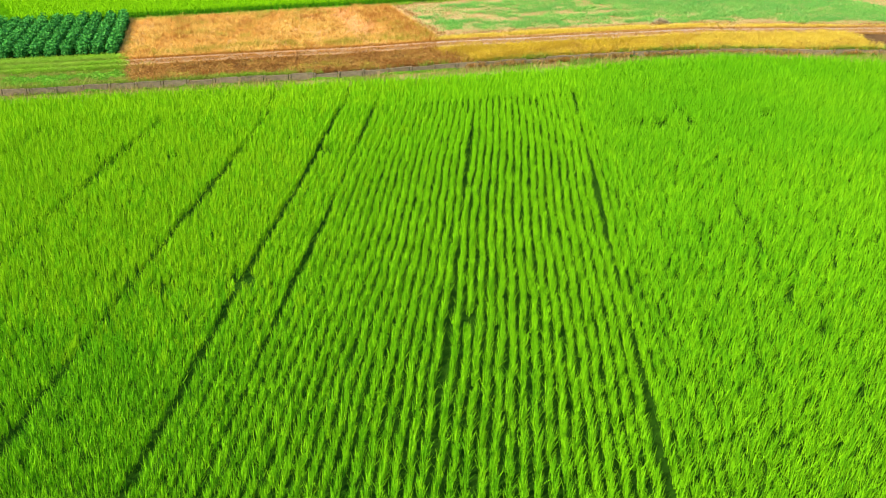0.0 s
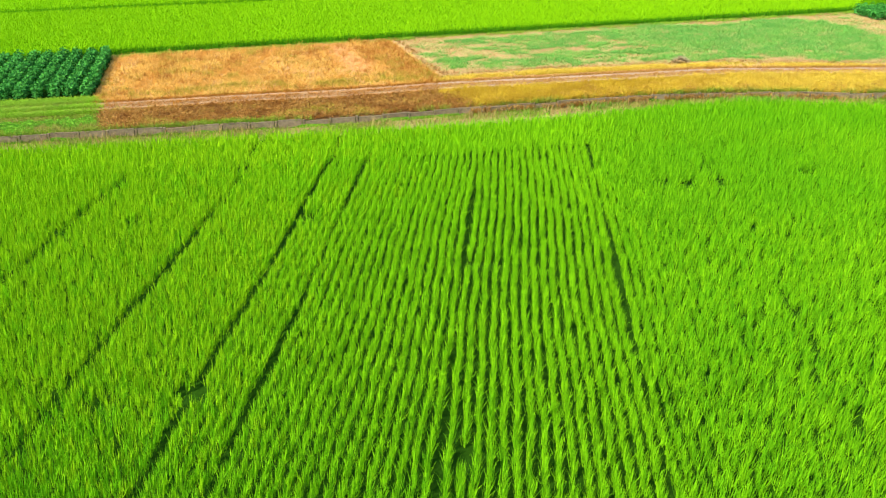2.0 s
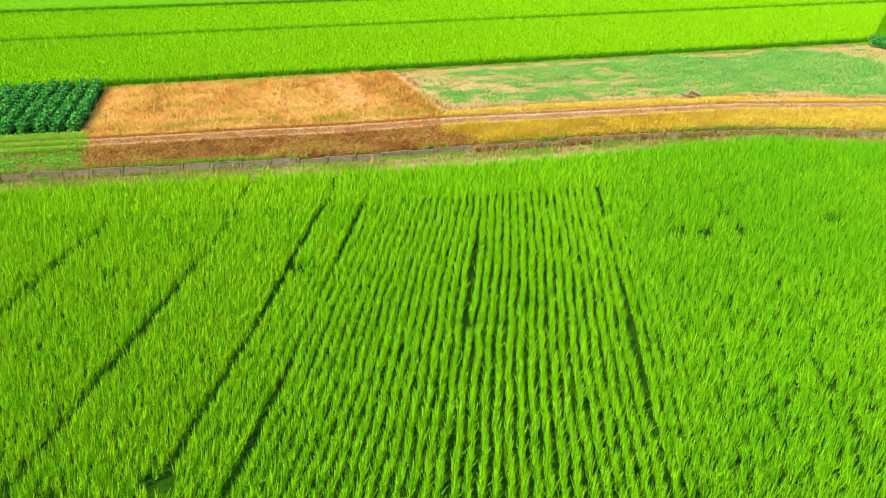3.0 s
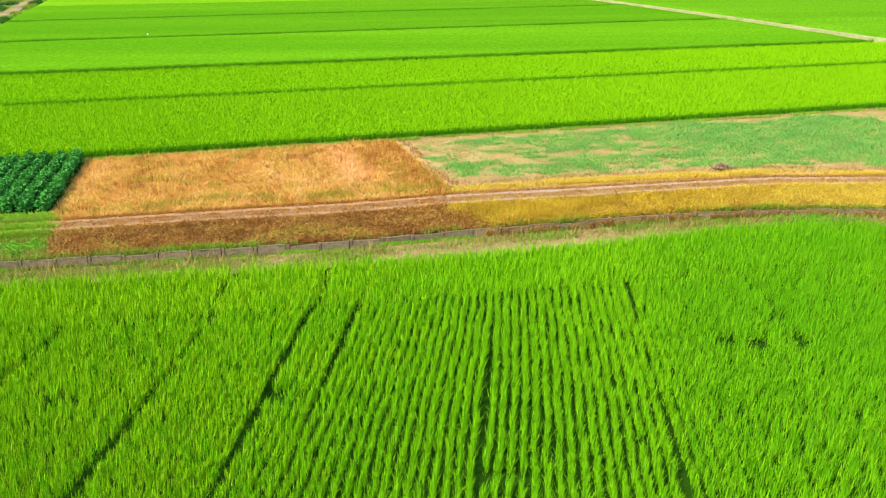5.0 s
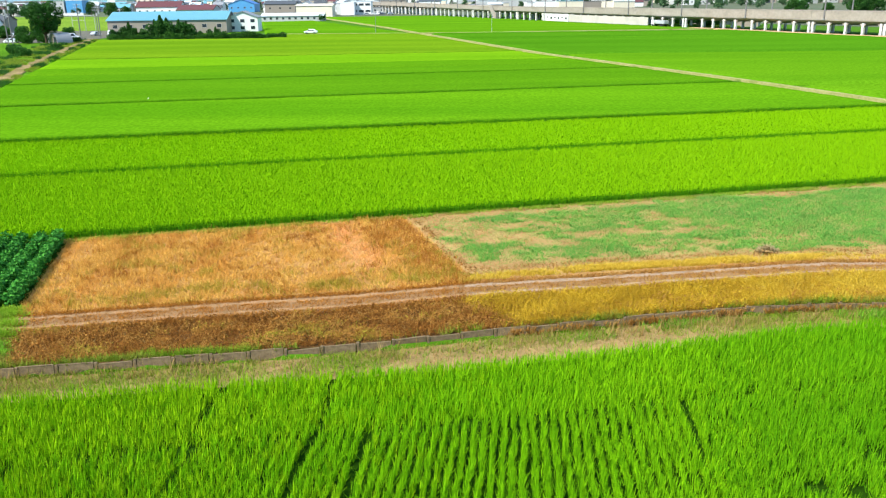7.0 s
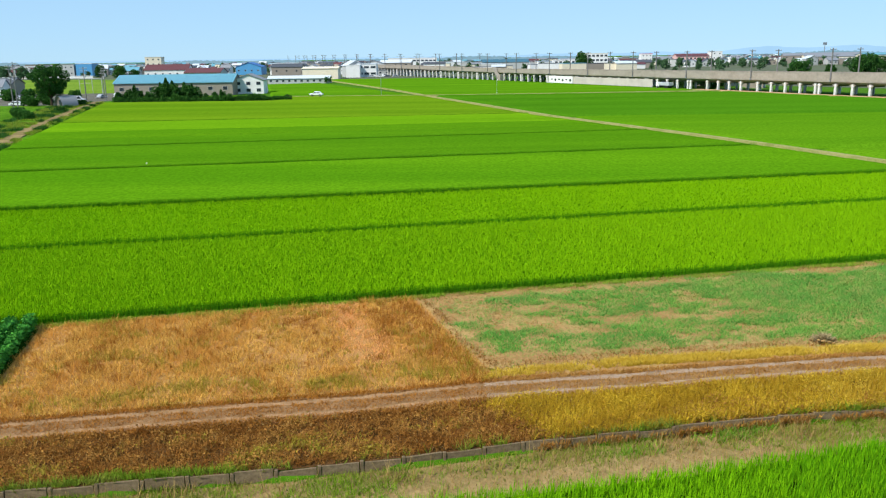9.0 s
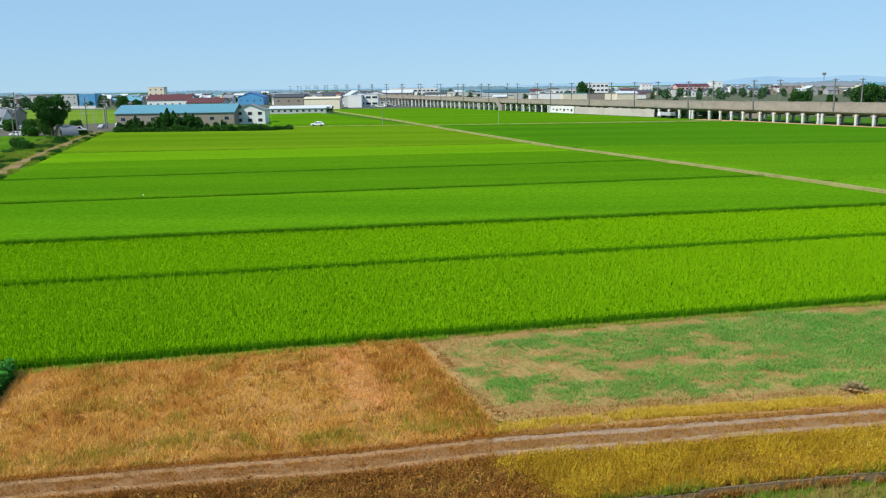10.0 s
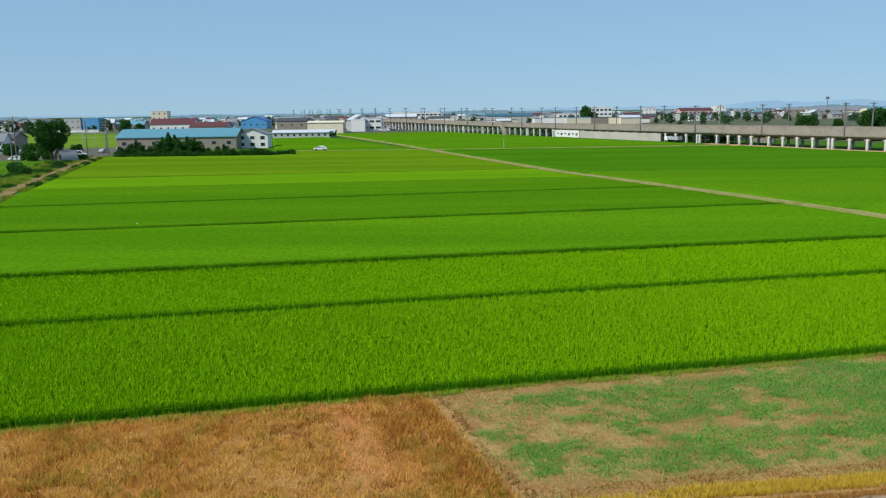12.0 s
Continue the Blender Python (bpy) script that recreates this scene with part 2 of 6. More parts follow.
def leaves(centres, size, rng, tilt=0.9):
    """Small folded leaves, two triangles each, turned every way."""
    n = len(centres)
    d = rng.normal(0, 1, (n, 3))
    d[:, 2] *= tilt
    d /= np.linalg.norm(d, axis=1)[:, None]
    e = np.cross(d, rng.normal(0, 1, (n, 3)))
    e /= np.linalg.norm(e, axis=1)[:, None] + 1e-9
    s = (size * rng.uniform(0.6, 1.4, n))[:, None]
    f = np.cross(d, e) * s * 0.18
    co = np.stack([centres - d * s * 0.5, centres + e * s * 0.38 + f, centres + d * s * 0.5, centres - e * s * 0.38 + f], 1).reshape(-1, 3)
    i = np.arange(n)[:, None] * 4
    return co, np.concatenate([i + np.array([[0, 1, 2]]), i + np.array([[0, 2, 3]])], 1).reshape(-1, 3)


def weeds(p, z, height, per, size, rng, clump=1.3, k=0):
    """Broad-leaved weeds: small leaves heaped in clumps over the ground."""
    h = height * (0.45 + 0.35 * wave(p[:, 0], p[:, 1], clump, k) + 0.25 * wave(p[:, 0], p[:, 1], clump * 3.1, k + 3)).clip(0.12, 1.2)
    c = np.repeat(np.column_stack([p, np.broadcast_to(z, len(p))]), per, axis=0)
    c[:, :2] += rng.normal(0, 0.035, (len(c), 2))
    c[:, 2] += np.repeat(h, per) * rng.uniform(0.05, 1.0, len(c))
    return leaves(c, size, rng, 0.8)


def joined(sets):
    cos, tris, k = [], [], 0
    for co, tr in sets:
        cos.append(co)
        tris.append(tr + k)
        k += len(co)
    return np.concatenate(cos), np.concatenate(tris)


def grown(name, sets, material, label, category, parent=None):
    """One mesh of countless blades or leaves."""
    co, tr = joined(sets)
    ob = new(name, tri_mesh(name, co, tr, material))
    ob.parent = parent
    return tagged(ob, label, category, "", "stuff")


def curve(points):
    xs, ys = zip(*points)
    return lambda x: np.interp(x, xs, ys, left=None, right=None)


def ruled(name, x0, x1, nx, lo, hi, ny, height, material, skirt=0.0):
    """A sheet between two curves y = lo(x) and y = hi(x), with relief, and edges that go down."""
    xs, vs = np.linspace(x0, x1, nx), np.linspace(0, 1, ny)
    gx, gv = np.meshgrid(xs, vs, indexing="ij")
    gy = lo(gx) * (1 - gv) + hi(gx) * gv
    gz = height(gx, gy, gv)
    if skirt:
        edge = np.zeros_like(gz, dtype=bool)
        edge[0], edge[-1], edge[:, 0], edge[:, -1] = True, True, True, True
        gz = np.where(edge, gz - skirt, gz)
    co = np.stack([gx, gy, gz], -1).reshape(-1, 3)
    i = (np.arange(nx - 1)[:, None] * ny + np.arange(ny - 1)[None]).ravel()
    tris = np.concatenate([np.stack([i, i + ny, i + ny + 1], 1), np.stack([i, i + ny + 1, i + 1], 1)])
    mesh = tri_mesh(name, co, tris, material)
    mesh.polygons.foreach_set("use_smooth", np.ones(len(tris), dtype=bool))
    return new(name, mesh)


def wave(x, y, s=1.0, k=0):
    """A soft bumpy field of about -1 to 1."""
    return (np.sin(x * 1.7 * s + 1.3 * k + 1.1 * np.sin(y * 0.9 * s)) + np.sin(y * 2.1 * s + 2.1 * k + 1.7 * np.sin(x * 1.2 * s))
            + 0.6 * np.sin((x + y) * 3.3 * s + k)) / 2.6


TABLE = np.random.default_rng(77).uniform(-1, 1, (256, 256))


def fbm(x, y, s=1.0, k=0, octaves=4, gain=0.55):
    """Ragged patches of about -1 to 1: value noise in several octaves; s is patches per metre."""
    total, amp, norm = 0.0, 1.0, 0.0
    for o in range(octaves):
        u, v = x * s + 17.3 * (k + o), y * s + 9.1 * (k + 2 * o)
        i, j = np.floor(u).astype(int), np.floor(v).astype(int)
        f, g = u - i, v - j
        f, g = f * f * (3 - 2 * f), g * g * (3 - 2 * g)
        a, b, c, d = TABLE[i % 256, j % 256], TABLE[(i + 1) % 256, j % 256], TABLE[i % 256, (j + 1) % 256], TABLE[(i + 1) % 256, (j + 1) % 256]
        total = total + amp * ((a * (1 - f) + b * f) * (1 - g) + (c * (1 - f) + d * f) * g)
        norm, amp, s = norm + amp, amp * gain, s * 2.03
    return total / norm * 1.7


def grid_points(x0, x1, y0, y1, dx, dy, rng, jit=0.5):
    gx, gy = np.meshgrid(np.arange(x0, x1, dx), np.arange(y0, y1, dy), indexing="ij")
    p = np.stack([gx.ravel(), gy.ravel()], 1)
    return p + rng.uniform(-jit, jit, p.shape) * np.array([dx, dy])


def at_height(p, z):
    return np.column_stack([p, np.broadcast_to(z, len(p))])


def box(bm, x0, x1, y0, y1, z0, z1, bevel=0.0):
    vs = [bm.verts.new((x, y, z)) for x in (x0, x1) for y in (y0, y1) for z in (z0, z1)]
    for f in ((0, 1, 3, 2), (4, 6, 7, 5), (0, 4, 5, 1), (2, 3, 7, 6), (0, 2, 6, 4), (1, 5, 7, 3)):
        bm.faces.new([vs[i] for i in f])
    bmesh.ops.recalc_face_normals(bm, faces=bm.faces)
    if bevel:
        bmesh.ops.bevel(bm, geom=bm.edges[:], offset=bevel, segments=1, affect="EDGES")
    return bm


def tube(bm, a, b, r0, r1, n=8):
    a, b = Vector(a), Vector(b)
    q = (b - a).to_track_quat("Z", "Y").to_matrix()
    rings = [[bm.verts.new(c + q @ Vector((r * math.cos(2 * math.pi * i / n), r * math.sin(2 * math.pi * i / n), 0))) for i in range(n)] for c, r in ((a, r0), (b, r1))]
    for i in range(n):
        bm.faces.new((rings[0][i], rings[0][(i + 1) % n], rings[1][(i + 1) % n], rings[1][i]))
    bm.faces.new(rings[0][::-1])
    bm.faces.new(rings[1])
    return bm


# ---- plan: the lines that part the plots, y over x ----
RICE_EDGE = curve([(-80, 29.5), (-14.8, 39.1), (0.4, 41.2), (6.7, 42.4), (13.8, 44.2), (17.6, 44.7), (23.2, 44.0), (27, 43.0), (40, 42.2), (80, 41)])
WALL_LINE = curve([(-80, 31.9), (-16.1, 41.5), (-11.6, 42.15), (-6.07, 42.95), (-1.8, 43.75), (2.4, 44.75), (7.4, 45.7), (12, 46.6), (16.7, 47.15), (24.5, 46.6), (40, 45.8), (80, 44)])
RUT_NEAR = curve([(-80, 35.7), (-15.7, 45.5), (-11.3, 46.3), (-3.6, 47.4), (1.2, 48.55), (6.7, 49.3), (13.95, 50.45), (18.6, 51.15), (27.3, 50.95), (40, 50.6), (80, 49.5)])
RUT_FAR = curve([(-80, 36.7), (-16.2, 46.5), (-11.7, 47.3), (-3.8, 48.55), (1.2, 49.68), (7, 50.48), (14.5, 51.65), (18.6, 52.2), (27.3, 51.95), (40, 51.6), (80, 50.5)])
ROAD_NEAR = lambda x: RUT_NEAR(x) - 0.45
ROAD_FAR = lambda x: RUT_FAR(x) + 0.4
GOLD_FAR = curve([(-80, 37.2), (0.9, 50.05), (1.5, 51.2), (7.45, 52.45), (15.3, 53.45), (19.2, 53.85), (28, 52.9), (40, 52.3), (80, 51.2)])
PLOT_EDGE = curve([(-90, 42.5), (-20.3, 57.95), (-12, 59.75), (-5, 61.4), (-0.3, 62.45), (3.5, 63.35), (10.2, 64.8), (22.5, 67.55), (37, 70.7), (90, 82.2)])
UPLAND, STRIP = 0.06, -0.30                    # level of the plots by the track, and of the strip below the wall


def ground_height(x, y):
    up = np.clip((y - WALL_LINE(x)) / 0.05 + 0.5, 0, 1) * np.clip((PLOT_EDGE(x) + 0.35 - y) / 0.4, 0, 1)
    down = np.clip((y - RICE_EDGE(x) + 0.1) / 0.2, 0, 1) * np.clip((WALL_LINE(x) - y) / 0.05 + 0.5, 0, 1)
    return np.where(np.abs(x) < 90, UPLAND * up + STRIP * down, 0) + 0.015 * wave(x, y, 0.6)


# ---- ground: one sheet to the horizon ----
gx = np.concatenate([[-4500, -2000, -900, -400, -200], np.arange(-90, 90.1, 1.0), [200, 400, 900, 2000, 4500]])
gy = np.concatenate([[-1500, -400, -100, -20], np.arange(5, 35, 2.0), np.arange(35, 72, 0.25), np.arange(72, 130, 2.0), [200, 400, 700, 1200, 2500, 4800]])
GX, GY = np.meshgrid(gx, gy, indexing="ij")
co = np.stack([GX, GY, ground_height(GX, GY) - 0.04], -1).reshape(-1, 3)
ny = len(gy)
i = (np.arange(len(gx) - 1)[:, None] * ny + np.arange(ny - 1)[None]).ravel()
tris = np.concatenate([np.stack([i, i + ny, i + ny + 1], 1), np.stack([i, i + ny + 1, i + 1], 1)])
tagged(new("ground", tri_mesh("ground", co, tris, MEADOW)), "wide flat green farmland", "ground", "", "structure")

# ---- near paddy ----
rng = np.random.default_rng(5)
tagged(ruled("paddy_bed", -70, 60, 60, lambda x: x * 0 - 30, lambda x: RICE_EDGE(x) - 0.05, 50, lambda x, y, v: 0.015 + 0 * x, SHADED_MUD), "wet mud bed under the young rice, shade in its dark colour", "ground", "", "structure")

SLANT = 0.10                                   # the planted rows lean this much to the far right
HEAD = lambda x: 36.9 + 0.17 * (x + 2)         # where the rows stop; beyond, the headland is planted along the edge
PASS, ROWS = 4.95, 16                          # one pass of the planting machine and its rows
SPOTS = ((-5.65, 19.7, 0.42), (-7.9, 19.2, 0.32), (1.7, 26.5, 0.3), (2.6, 26.6, 0.25), (12.4, 33.4, 0.42), (11.0, 33.2, 0.38), (10.1, 33.4, 0.4), (16.4, 34.4, 0.45),
         (12.4, 35.2, 0.3), (-4.0, 30.4, 0.35), (-10.5, 30.2, 0.3), (1.2, 17.2, 0.3), (-9.2, 33.0, 0.25))


def row_field(y0, y1, dy):
    """Hills of rice in planted rows, with a wider gap between passes and a few bare spots."""
    start, pitch = {0: 0.135, 1: 0.235, -1: 0.26, -2: 0.30}, {0: 0.309, 1: 0.302, -1: 0.2975, -2: 0.2855}
    lines = np.array([1.9 + PASS * k + start.get(k, 0.165 if k > 0 else 0.32) + pitch.get(k, 0.308 if k > 0 else 0.2945) * r + (0.21 if k == -2 and r > 10 else 0)
                      for k in range(-14, 12) for r in range(ROWS)])
    q = grid_points(0, len(lines), y0, y1, 1, dy, rng, 0.0)
    row = q[:, 0].astype(int)
    x0 = lines[row]
    loose = np.where(x0 > 0, np.clip((x0 - 7.2) / 3, 0, 1), np.clip((-9 - x0) / 6, 0, 0.12))
    x = x0 + 0.05 * np.sin(q[:, 1] * 0.45 + np.floor((x0 - 1.9) / PASS) * 2.1) + 0.02 * np.sin(q[:, 1] * 1.9 + row) + rng.normal(0, 1, len(q)) * (0.022 + 0.06 * loose)
    y = q[:, 1] + rng.uniform(-0.45, 0.45, len(q)) * dy
    p = np.stack([x + SLANT * (y - 29), y], 1)
    keep = y < HEAD(p[:, 0]) - 0.2
    keep &= rng.uniform(0, 1, len(p)) > 0.015
    for sx, sy, r in SPOTS:
        keep &= np.hypot(p[:, 0] - sx, p[:, 1] - sy) > r * rng.uniform(0.75, 1.35, len(p))
    return p[keep]


def seen_part(p):
    return (np.abs(p[:, 0] - 1) < 10 + 0.62 * (p[:, 1] - 8)) & (p[:, 1] > 8.5)


hills = row_field(6, 46, 0.17)
hills = hills[seen_part(hills)]
head = grid_points(-34, 34, 33, 48, 0.17, 0.24, rng, 0.42)
for lane in (-7.55, -3.75):                     # two lanes run on through the headland
    head = head[np.abs(head[:, 0] - lane - 0.03 * np.sin(head[:, 1] * 2)) > 0.13 * rng.uniform(0.6, 1.2, len(head))]
head = head[(head[:, 1] > HEAD(head[:, 0])) & (head[:, 1] < RICE_EDGE(head[:, 0]) - 0.12) & (np.abs(head[:, 0] - 1) < 31)]
rest = row_field(-28, 46, 0.42)
rest = rest[(~seen_part(rest) | (np.abs(rest[:, 0] - 1) >= 31)) & (np.abs(rest[:, 0] + 4) < 62) & (rest[:, 1] < RICE_EDGE(rest[:, 0]) - 0.2)]
near = hills[:, 1] < 30
deep = (hills[:, 0] > 8.2 + 0.1 * (hills[:, 1] - 29) + rng.normal(0, 0.5, len(hills))) & (hills[:, 1] > 29 + rng.normal(0, 1.5, len(hills)))
deep_head = head[:, 0] > 8.2 + 0.1 * (head[:, 1] - 29) + rng.normal(0, 0.5, len(head))
warm = (rng.uniform(0, 1, len(hills)) < np.clip((-1.0 - hills[:, 0]) / 12 + 0.35 * fbm(hills[:, 0], hills[:, 1], 0.25, 4), 0, 0.85)) & (hills[:, 1] > 17 + rng.normal(0, 2.5, len(hills))) & ~deep
warm_head = (rng.uniform(0, 1, len(head)) < np.clip((3.0 - head[:, 0]) / 12, 0, 0.85)) & ~deep_head
# near-left share paints a fall-off of light; right share only dims the stand
falloff_mix = np.clip((20 - hills[:, 1]) / 8, 0, 0.6) * (hills[:, 0] < 3) + 0.5 * (hills[:, 0] - SLANT * (hills[:, 1] - 29) > 7.2)
deep |= rng.uniform(0, 1, len(hills)) < falloff_mix
warm &= ~deep
wide = (hills[:, 0] - SLANT * (hills[:, 1] - 29) > 7.6) & ~deep
plain_near, plain_far = near & ~warm & ~wide & ~deep, ~near & ~warm & ~wide & ~deep
grown("rice_stand", [sward(at_height(hills[plain_near], 0.0), 27, 0.62, 0.033, 0.048, 0.0095, rng, 0.29),
                     sward(at_height(hills[plain_far], 0.0), 26, 0.62, 0.036, 0.052, 0.0115, rng, 0.3),
                     sward(at_height(hills[wide & near], 0.0), 26, 0.62, 0.050, 0.055, 0.0095, rng),
                     sward(at_height(hills[wide & ~near], 0.0), 25, 0.62, 0.052, 0.056, 0.0115, rng),
                     sward(at_height(head[~deep_head & ~warm_head], 0.0), 20, 0.58, 0.075, 0.08, 0.014, rng),
                     sward(at_height(rest, 0.0), 8, 0.60, 0.05, 0.13, 0.024, rng)],
      RICE, "bright green young rice standing in planted rows", "rice")
grown("rice_stand", [sward(at_height(hills[near & warm], 0.0), 27, 0.62, 0.029, 0.048, 0.0095, rng, 0.29),
                     sward(at_height(hills[~near & warm], 0.0), 25, 0.62, 0.030, 0.052, 0.0115, rng, 0.3),
                     sward(at_height(head[warm_head], 0.0), 20, 0.58, 0.075, 0.08, 0.014, rng)],
      RICE_WARM, "slightly yellowed green rice in planted rows", "rice")
grown("rice_stand", [sward(at_height(hills[deep & ~near], 0.0), 26, 0.60, 0.066, 0.06, 0.0115, rng),
                     sward(at_height(hills[deep & near], 0.0), 26, 0.61, 0.033, 0.05, 0.0095, rng, 0.3),
                     sward(at_height(head[deep_head], 0.0), 20, 0.58, 0.075, 0.08, 0.014, rng)],
      RICE_DEEP, "deeper green thick rice among the bright rows, light fall-off mixed in", "rice")

# ---- far paddies ----
LEFT = lambda y: -70 - 0.30 * (y - 148)
ROAD_PTS = [(86, 10), (70, 58), (52.2, 110), (43.9, 135), (34.6, 159.5), (22.4, 190.7), (-4, 279.8), (-22.4, 344.5), (-61.2, 466), (-100, 600)]
ROAD_X = lambda y: np.interp(y, [p[1] for p in ROAD_PTS], [p[0] for p in ROAD_PTS])
RIGHT = lambda y: ROAD_X(y) - 2.2
BUNDS = [(62.3, 0.222), (80.4, 0.212), (96.1, 0.186), (123.0, 0.194), (149.8, 0.184), (161.5, 0.15), (174.0, 0.125), (196.4, 0.116), (266.5, -0.03)]
FAR_GAP = [0.95, 0.9, 0.8, 0.8, 0.3, 0.3, 0.8, 0.4]     # rice stops this far before the next plot


def plot_sheet(name, k, material, z, label):
    (ya, sa), (yb, sb), gap = BUNDS[k], BUNDS[k + 1], FAR_GAP[k]
    n, m = 70, 40
    u, v = np.meshgrid(np.linspace(0, 1, n), np.concatenate([[0, 0.0006], np.linspace(0.02, 1, m - 2)]), indexing="ij")
    y = (ya + 0.5) * (1 - v) + (yb - gap) * v
    s = sa * (1 - v) + sb * v
    for _ in range(4):
        xl, xr = LEFT(y), RIGHT(y)
        x = xl * (1 - u) + xr * u
        y = (ya + 0.5 + sa * x) * (1 - v) + (yb - gap + sb * x) * v
    zz = z + 0.03 * wave(x, y, 0.35) + 0.02 * wave(x, y, 1.1, 2)
    edge = np.zeros_like(zz, dtype=bool)
    edge[0], edge[-1], edge[:, 0], edge[:, -1] = True, True, True, True
    zz = np.where(edge, 0.0, zz)
    co = np.stack([x, y, zz], -1).reshape(-1, 3)
    i = (np.arange(n - 1)[:, None] * m + np.arange(m - 1)[None]).ravel()
    tris = np.concatenate([np.stack([i, i + m, i + m + 1], 1), np.stack([i, i + m + 1, i + 1], 1)])
    mesh = tri_mesh(name, co, tris, material)
    return tagged(new(name, mesh), label, "rice", "", "stuff")


# first two sheets lie under tufts; their dark tones paint the shade between
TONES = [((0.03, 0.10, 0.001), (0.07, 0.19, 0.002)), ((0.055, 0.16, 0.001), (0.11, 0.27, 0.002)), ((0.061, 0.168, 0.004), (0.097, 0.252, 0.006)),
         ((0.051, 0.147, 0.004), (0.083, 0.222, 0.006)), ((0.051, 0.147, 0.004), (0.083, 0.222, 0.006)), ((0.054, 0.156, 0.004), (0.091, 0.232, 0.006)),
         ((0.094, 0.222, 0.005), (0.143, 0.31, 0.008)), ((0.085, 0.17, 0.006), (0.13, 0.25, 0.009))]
CANOPY = [canopy("rice canopy " + str(k), *tone, *((1.4, 0.03, 1.0) if k < 2 else (3.0, 0.05, 0.22))) for k, tone in enumerate(TONES)]
for k in range(len(BUNDS) - 1):
    plot_sheet("rice_plot", k, CANOPY[k], 0.28 if k < 2 else 0.58, "even stand of bright green rice between low banks")


def plot_tufts(k, dx, dy, per, h, w, x_lim):
    (ya, sa), (yb, sb) = BUNDS[k], BUNDS[k + 1]
    p = grid_points(-x_lim, x_lim, ya - 0.25 * x_lim, yb + 0.25 * x_lim, dx, dy, rng, 0.45)
    lo, hi = ya + sa * p[:, 0] + 0.55, yb + sb * p[:, 0] - FAR_GAP[k] - 0.1
    keep = (p[:, 1] > lo) & (p[:, 1] < hi) & (p[:, 0] > LEFT(p[:, 1]) + 0.3) & (p[:, 0] < RIGHT(p[:, 1]) - 0.3) & (np.abs(p[:, 0] + 0.5) < 0.60 * (p[:, 1] - 10))
    p = p[keep]
    return sward(at_height(p, 0.30), per, h - 0.30, 0.065, 0.065, w, rng, 0.42)


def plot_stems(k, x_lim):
    """Upright stems along a plot's open edge; their dark green stands for shade."""
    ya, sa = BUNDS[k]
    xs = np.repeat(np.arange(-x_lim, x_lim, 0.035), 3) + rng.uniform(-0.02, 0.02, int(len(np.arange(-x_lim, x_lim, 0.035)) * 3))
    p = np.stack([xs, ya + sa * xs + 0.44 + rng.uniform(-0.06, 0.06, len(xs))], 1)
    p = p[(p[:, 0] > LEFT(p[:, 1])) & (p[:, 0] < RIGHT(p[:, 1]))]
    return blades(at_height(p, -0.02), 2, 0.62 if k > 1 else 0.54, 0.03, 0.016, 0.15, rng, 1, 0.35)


grown("rice_stems", [plot_stems(0, 55), plot_stems(1, 60), plot_stems(2, 75), plot_stems(3, 80), plot_stems(4, 90), plot_stems(7, 110)], SHADED_STEM, "lower stems along the open plot edges, shade in their colour", "rice")
grown("rice_stand", [plot_tufts(0, 0.27, 0.165, 11, 0.66, 0.0175, 50)], RICE_FAR, "bright green rice with upright leaves beside the fallow plots", "rice")
grown("rice_stand", [plot_tufts(1, 0.30, 0.24, 11, 0.60, 0.019, 58)], RICE_FAR, "light green rice behind a low bank", "rice")

# ---- upland plots between the paddies ----
BROWN_L = lambda y: -18.4 - 0.235 * (y - 47.6)          # bean plot | brown plot
BROWN_R = lambda y: 1.5 - 0.335 * (y - 50.8)           # brown plot | green weeds


def lot(x0, x1, lo, hi, dx, jit=0.5):
    p = grid_points(x0, x1, 28, 85, dx, dx, rng, jit)
    return p[(p[:, 1] > lo(p[:, 0])) & (p[:, 1] < hi(p[:, 0]))]


def on_ground(p):
    return at_height(p, ground_height(p[:, 0], p[:, 1]) - 0.03)


tagged(ruled("fallow_soil", -24, 3, 60, lambda x: np.maximum(ROAD_FAR(x), np.minimum(47.6 - (x + 18.4) / 0.235, PLOT_EDGE(x) - 0.05)), lambda x: np.minimum(PLOT_EDGE(x) - 0.05, np.maximum(50.8 - (x - 1.5) / 0.335, ROAD_FAR(x))), 30,
             lambda x, y, v: UPLAND - 0.01 + 0.03 * wave(x, y, 1.5), DRY_SOIL), "reddish dry fallow soil", "soil", "", "structure")
tagged(ruled("weedy_soil", -3, 60, 90, lambda x: np.minimum(np.maximum(GOLD_FAR(x), 50.8 - (x - 1.5) / 0.335), PLOT_EDGE(x) - 0.05), lambda x: PLOT_EDGE(x) - 0.05, 30,
             lambda x, y, v: UPLAND - 0.006 + 0.03 * wave(x, y, 1.5), WEED_SOIL), "straw-coloured soil under thin weeds", "soil", "", "structure")


def road_z(x, y, v):
    return UPLAND + 0.03 + 0.03 * np.exp(-((v - 0.5) / 0.15) ** 2) + 0.012 * wave(x, y, 2.0)


tagged(ruled("dirt_road", -80, 80, 320, lambda x: ROAD_NEAR(x) - 0.1, lambda x: ROAD_FAR(x) + 0.1, 15, road_z, DIRT, 0.06), "brown dirt farm track", "road", "", "structure")
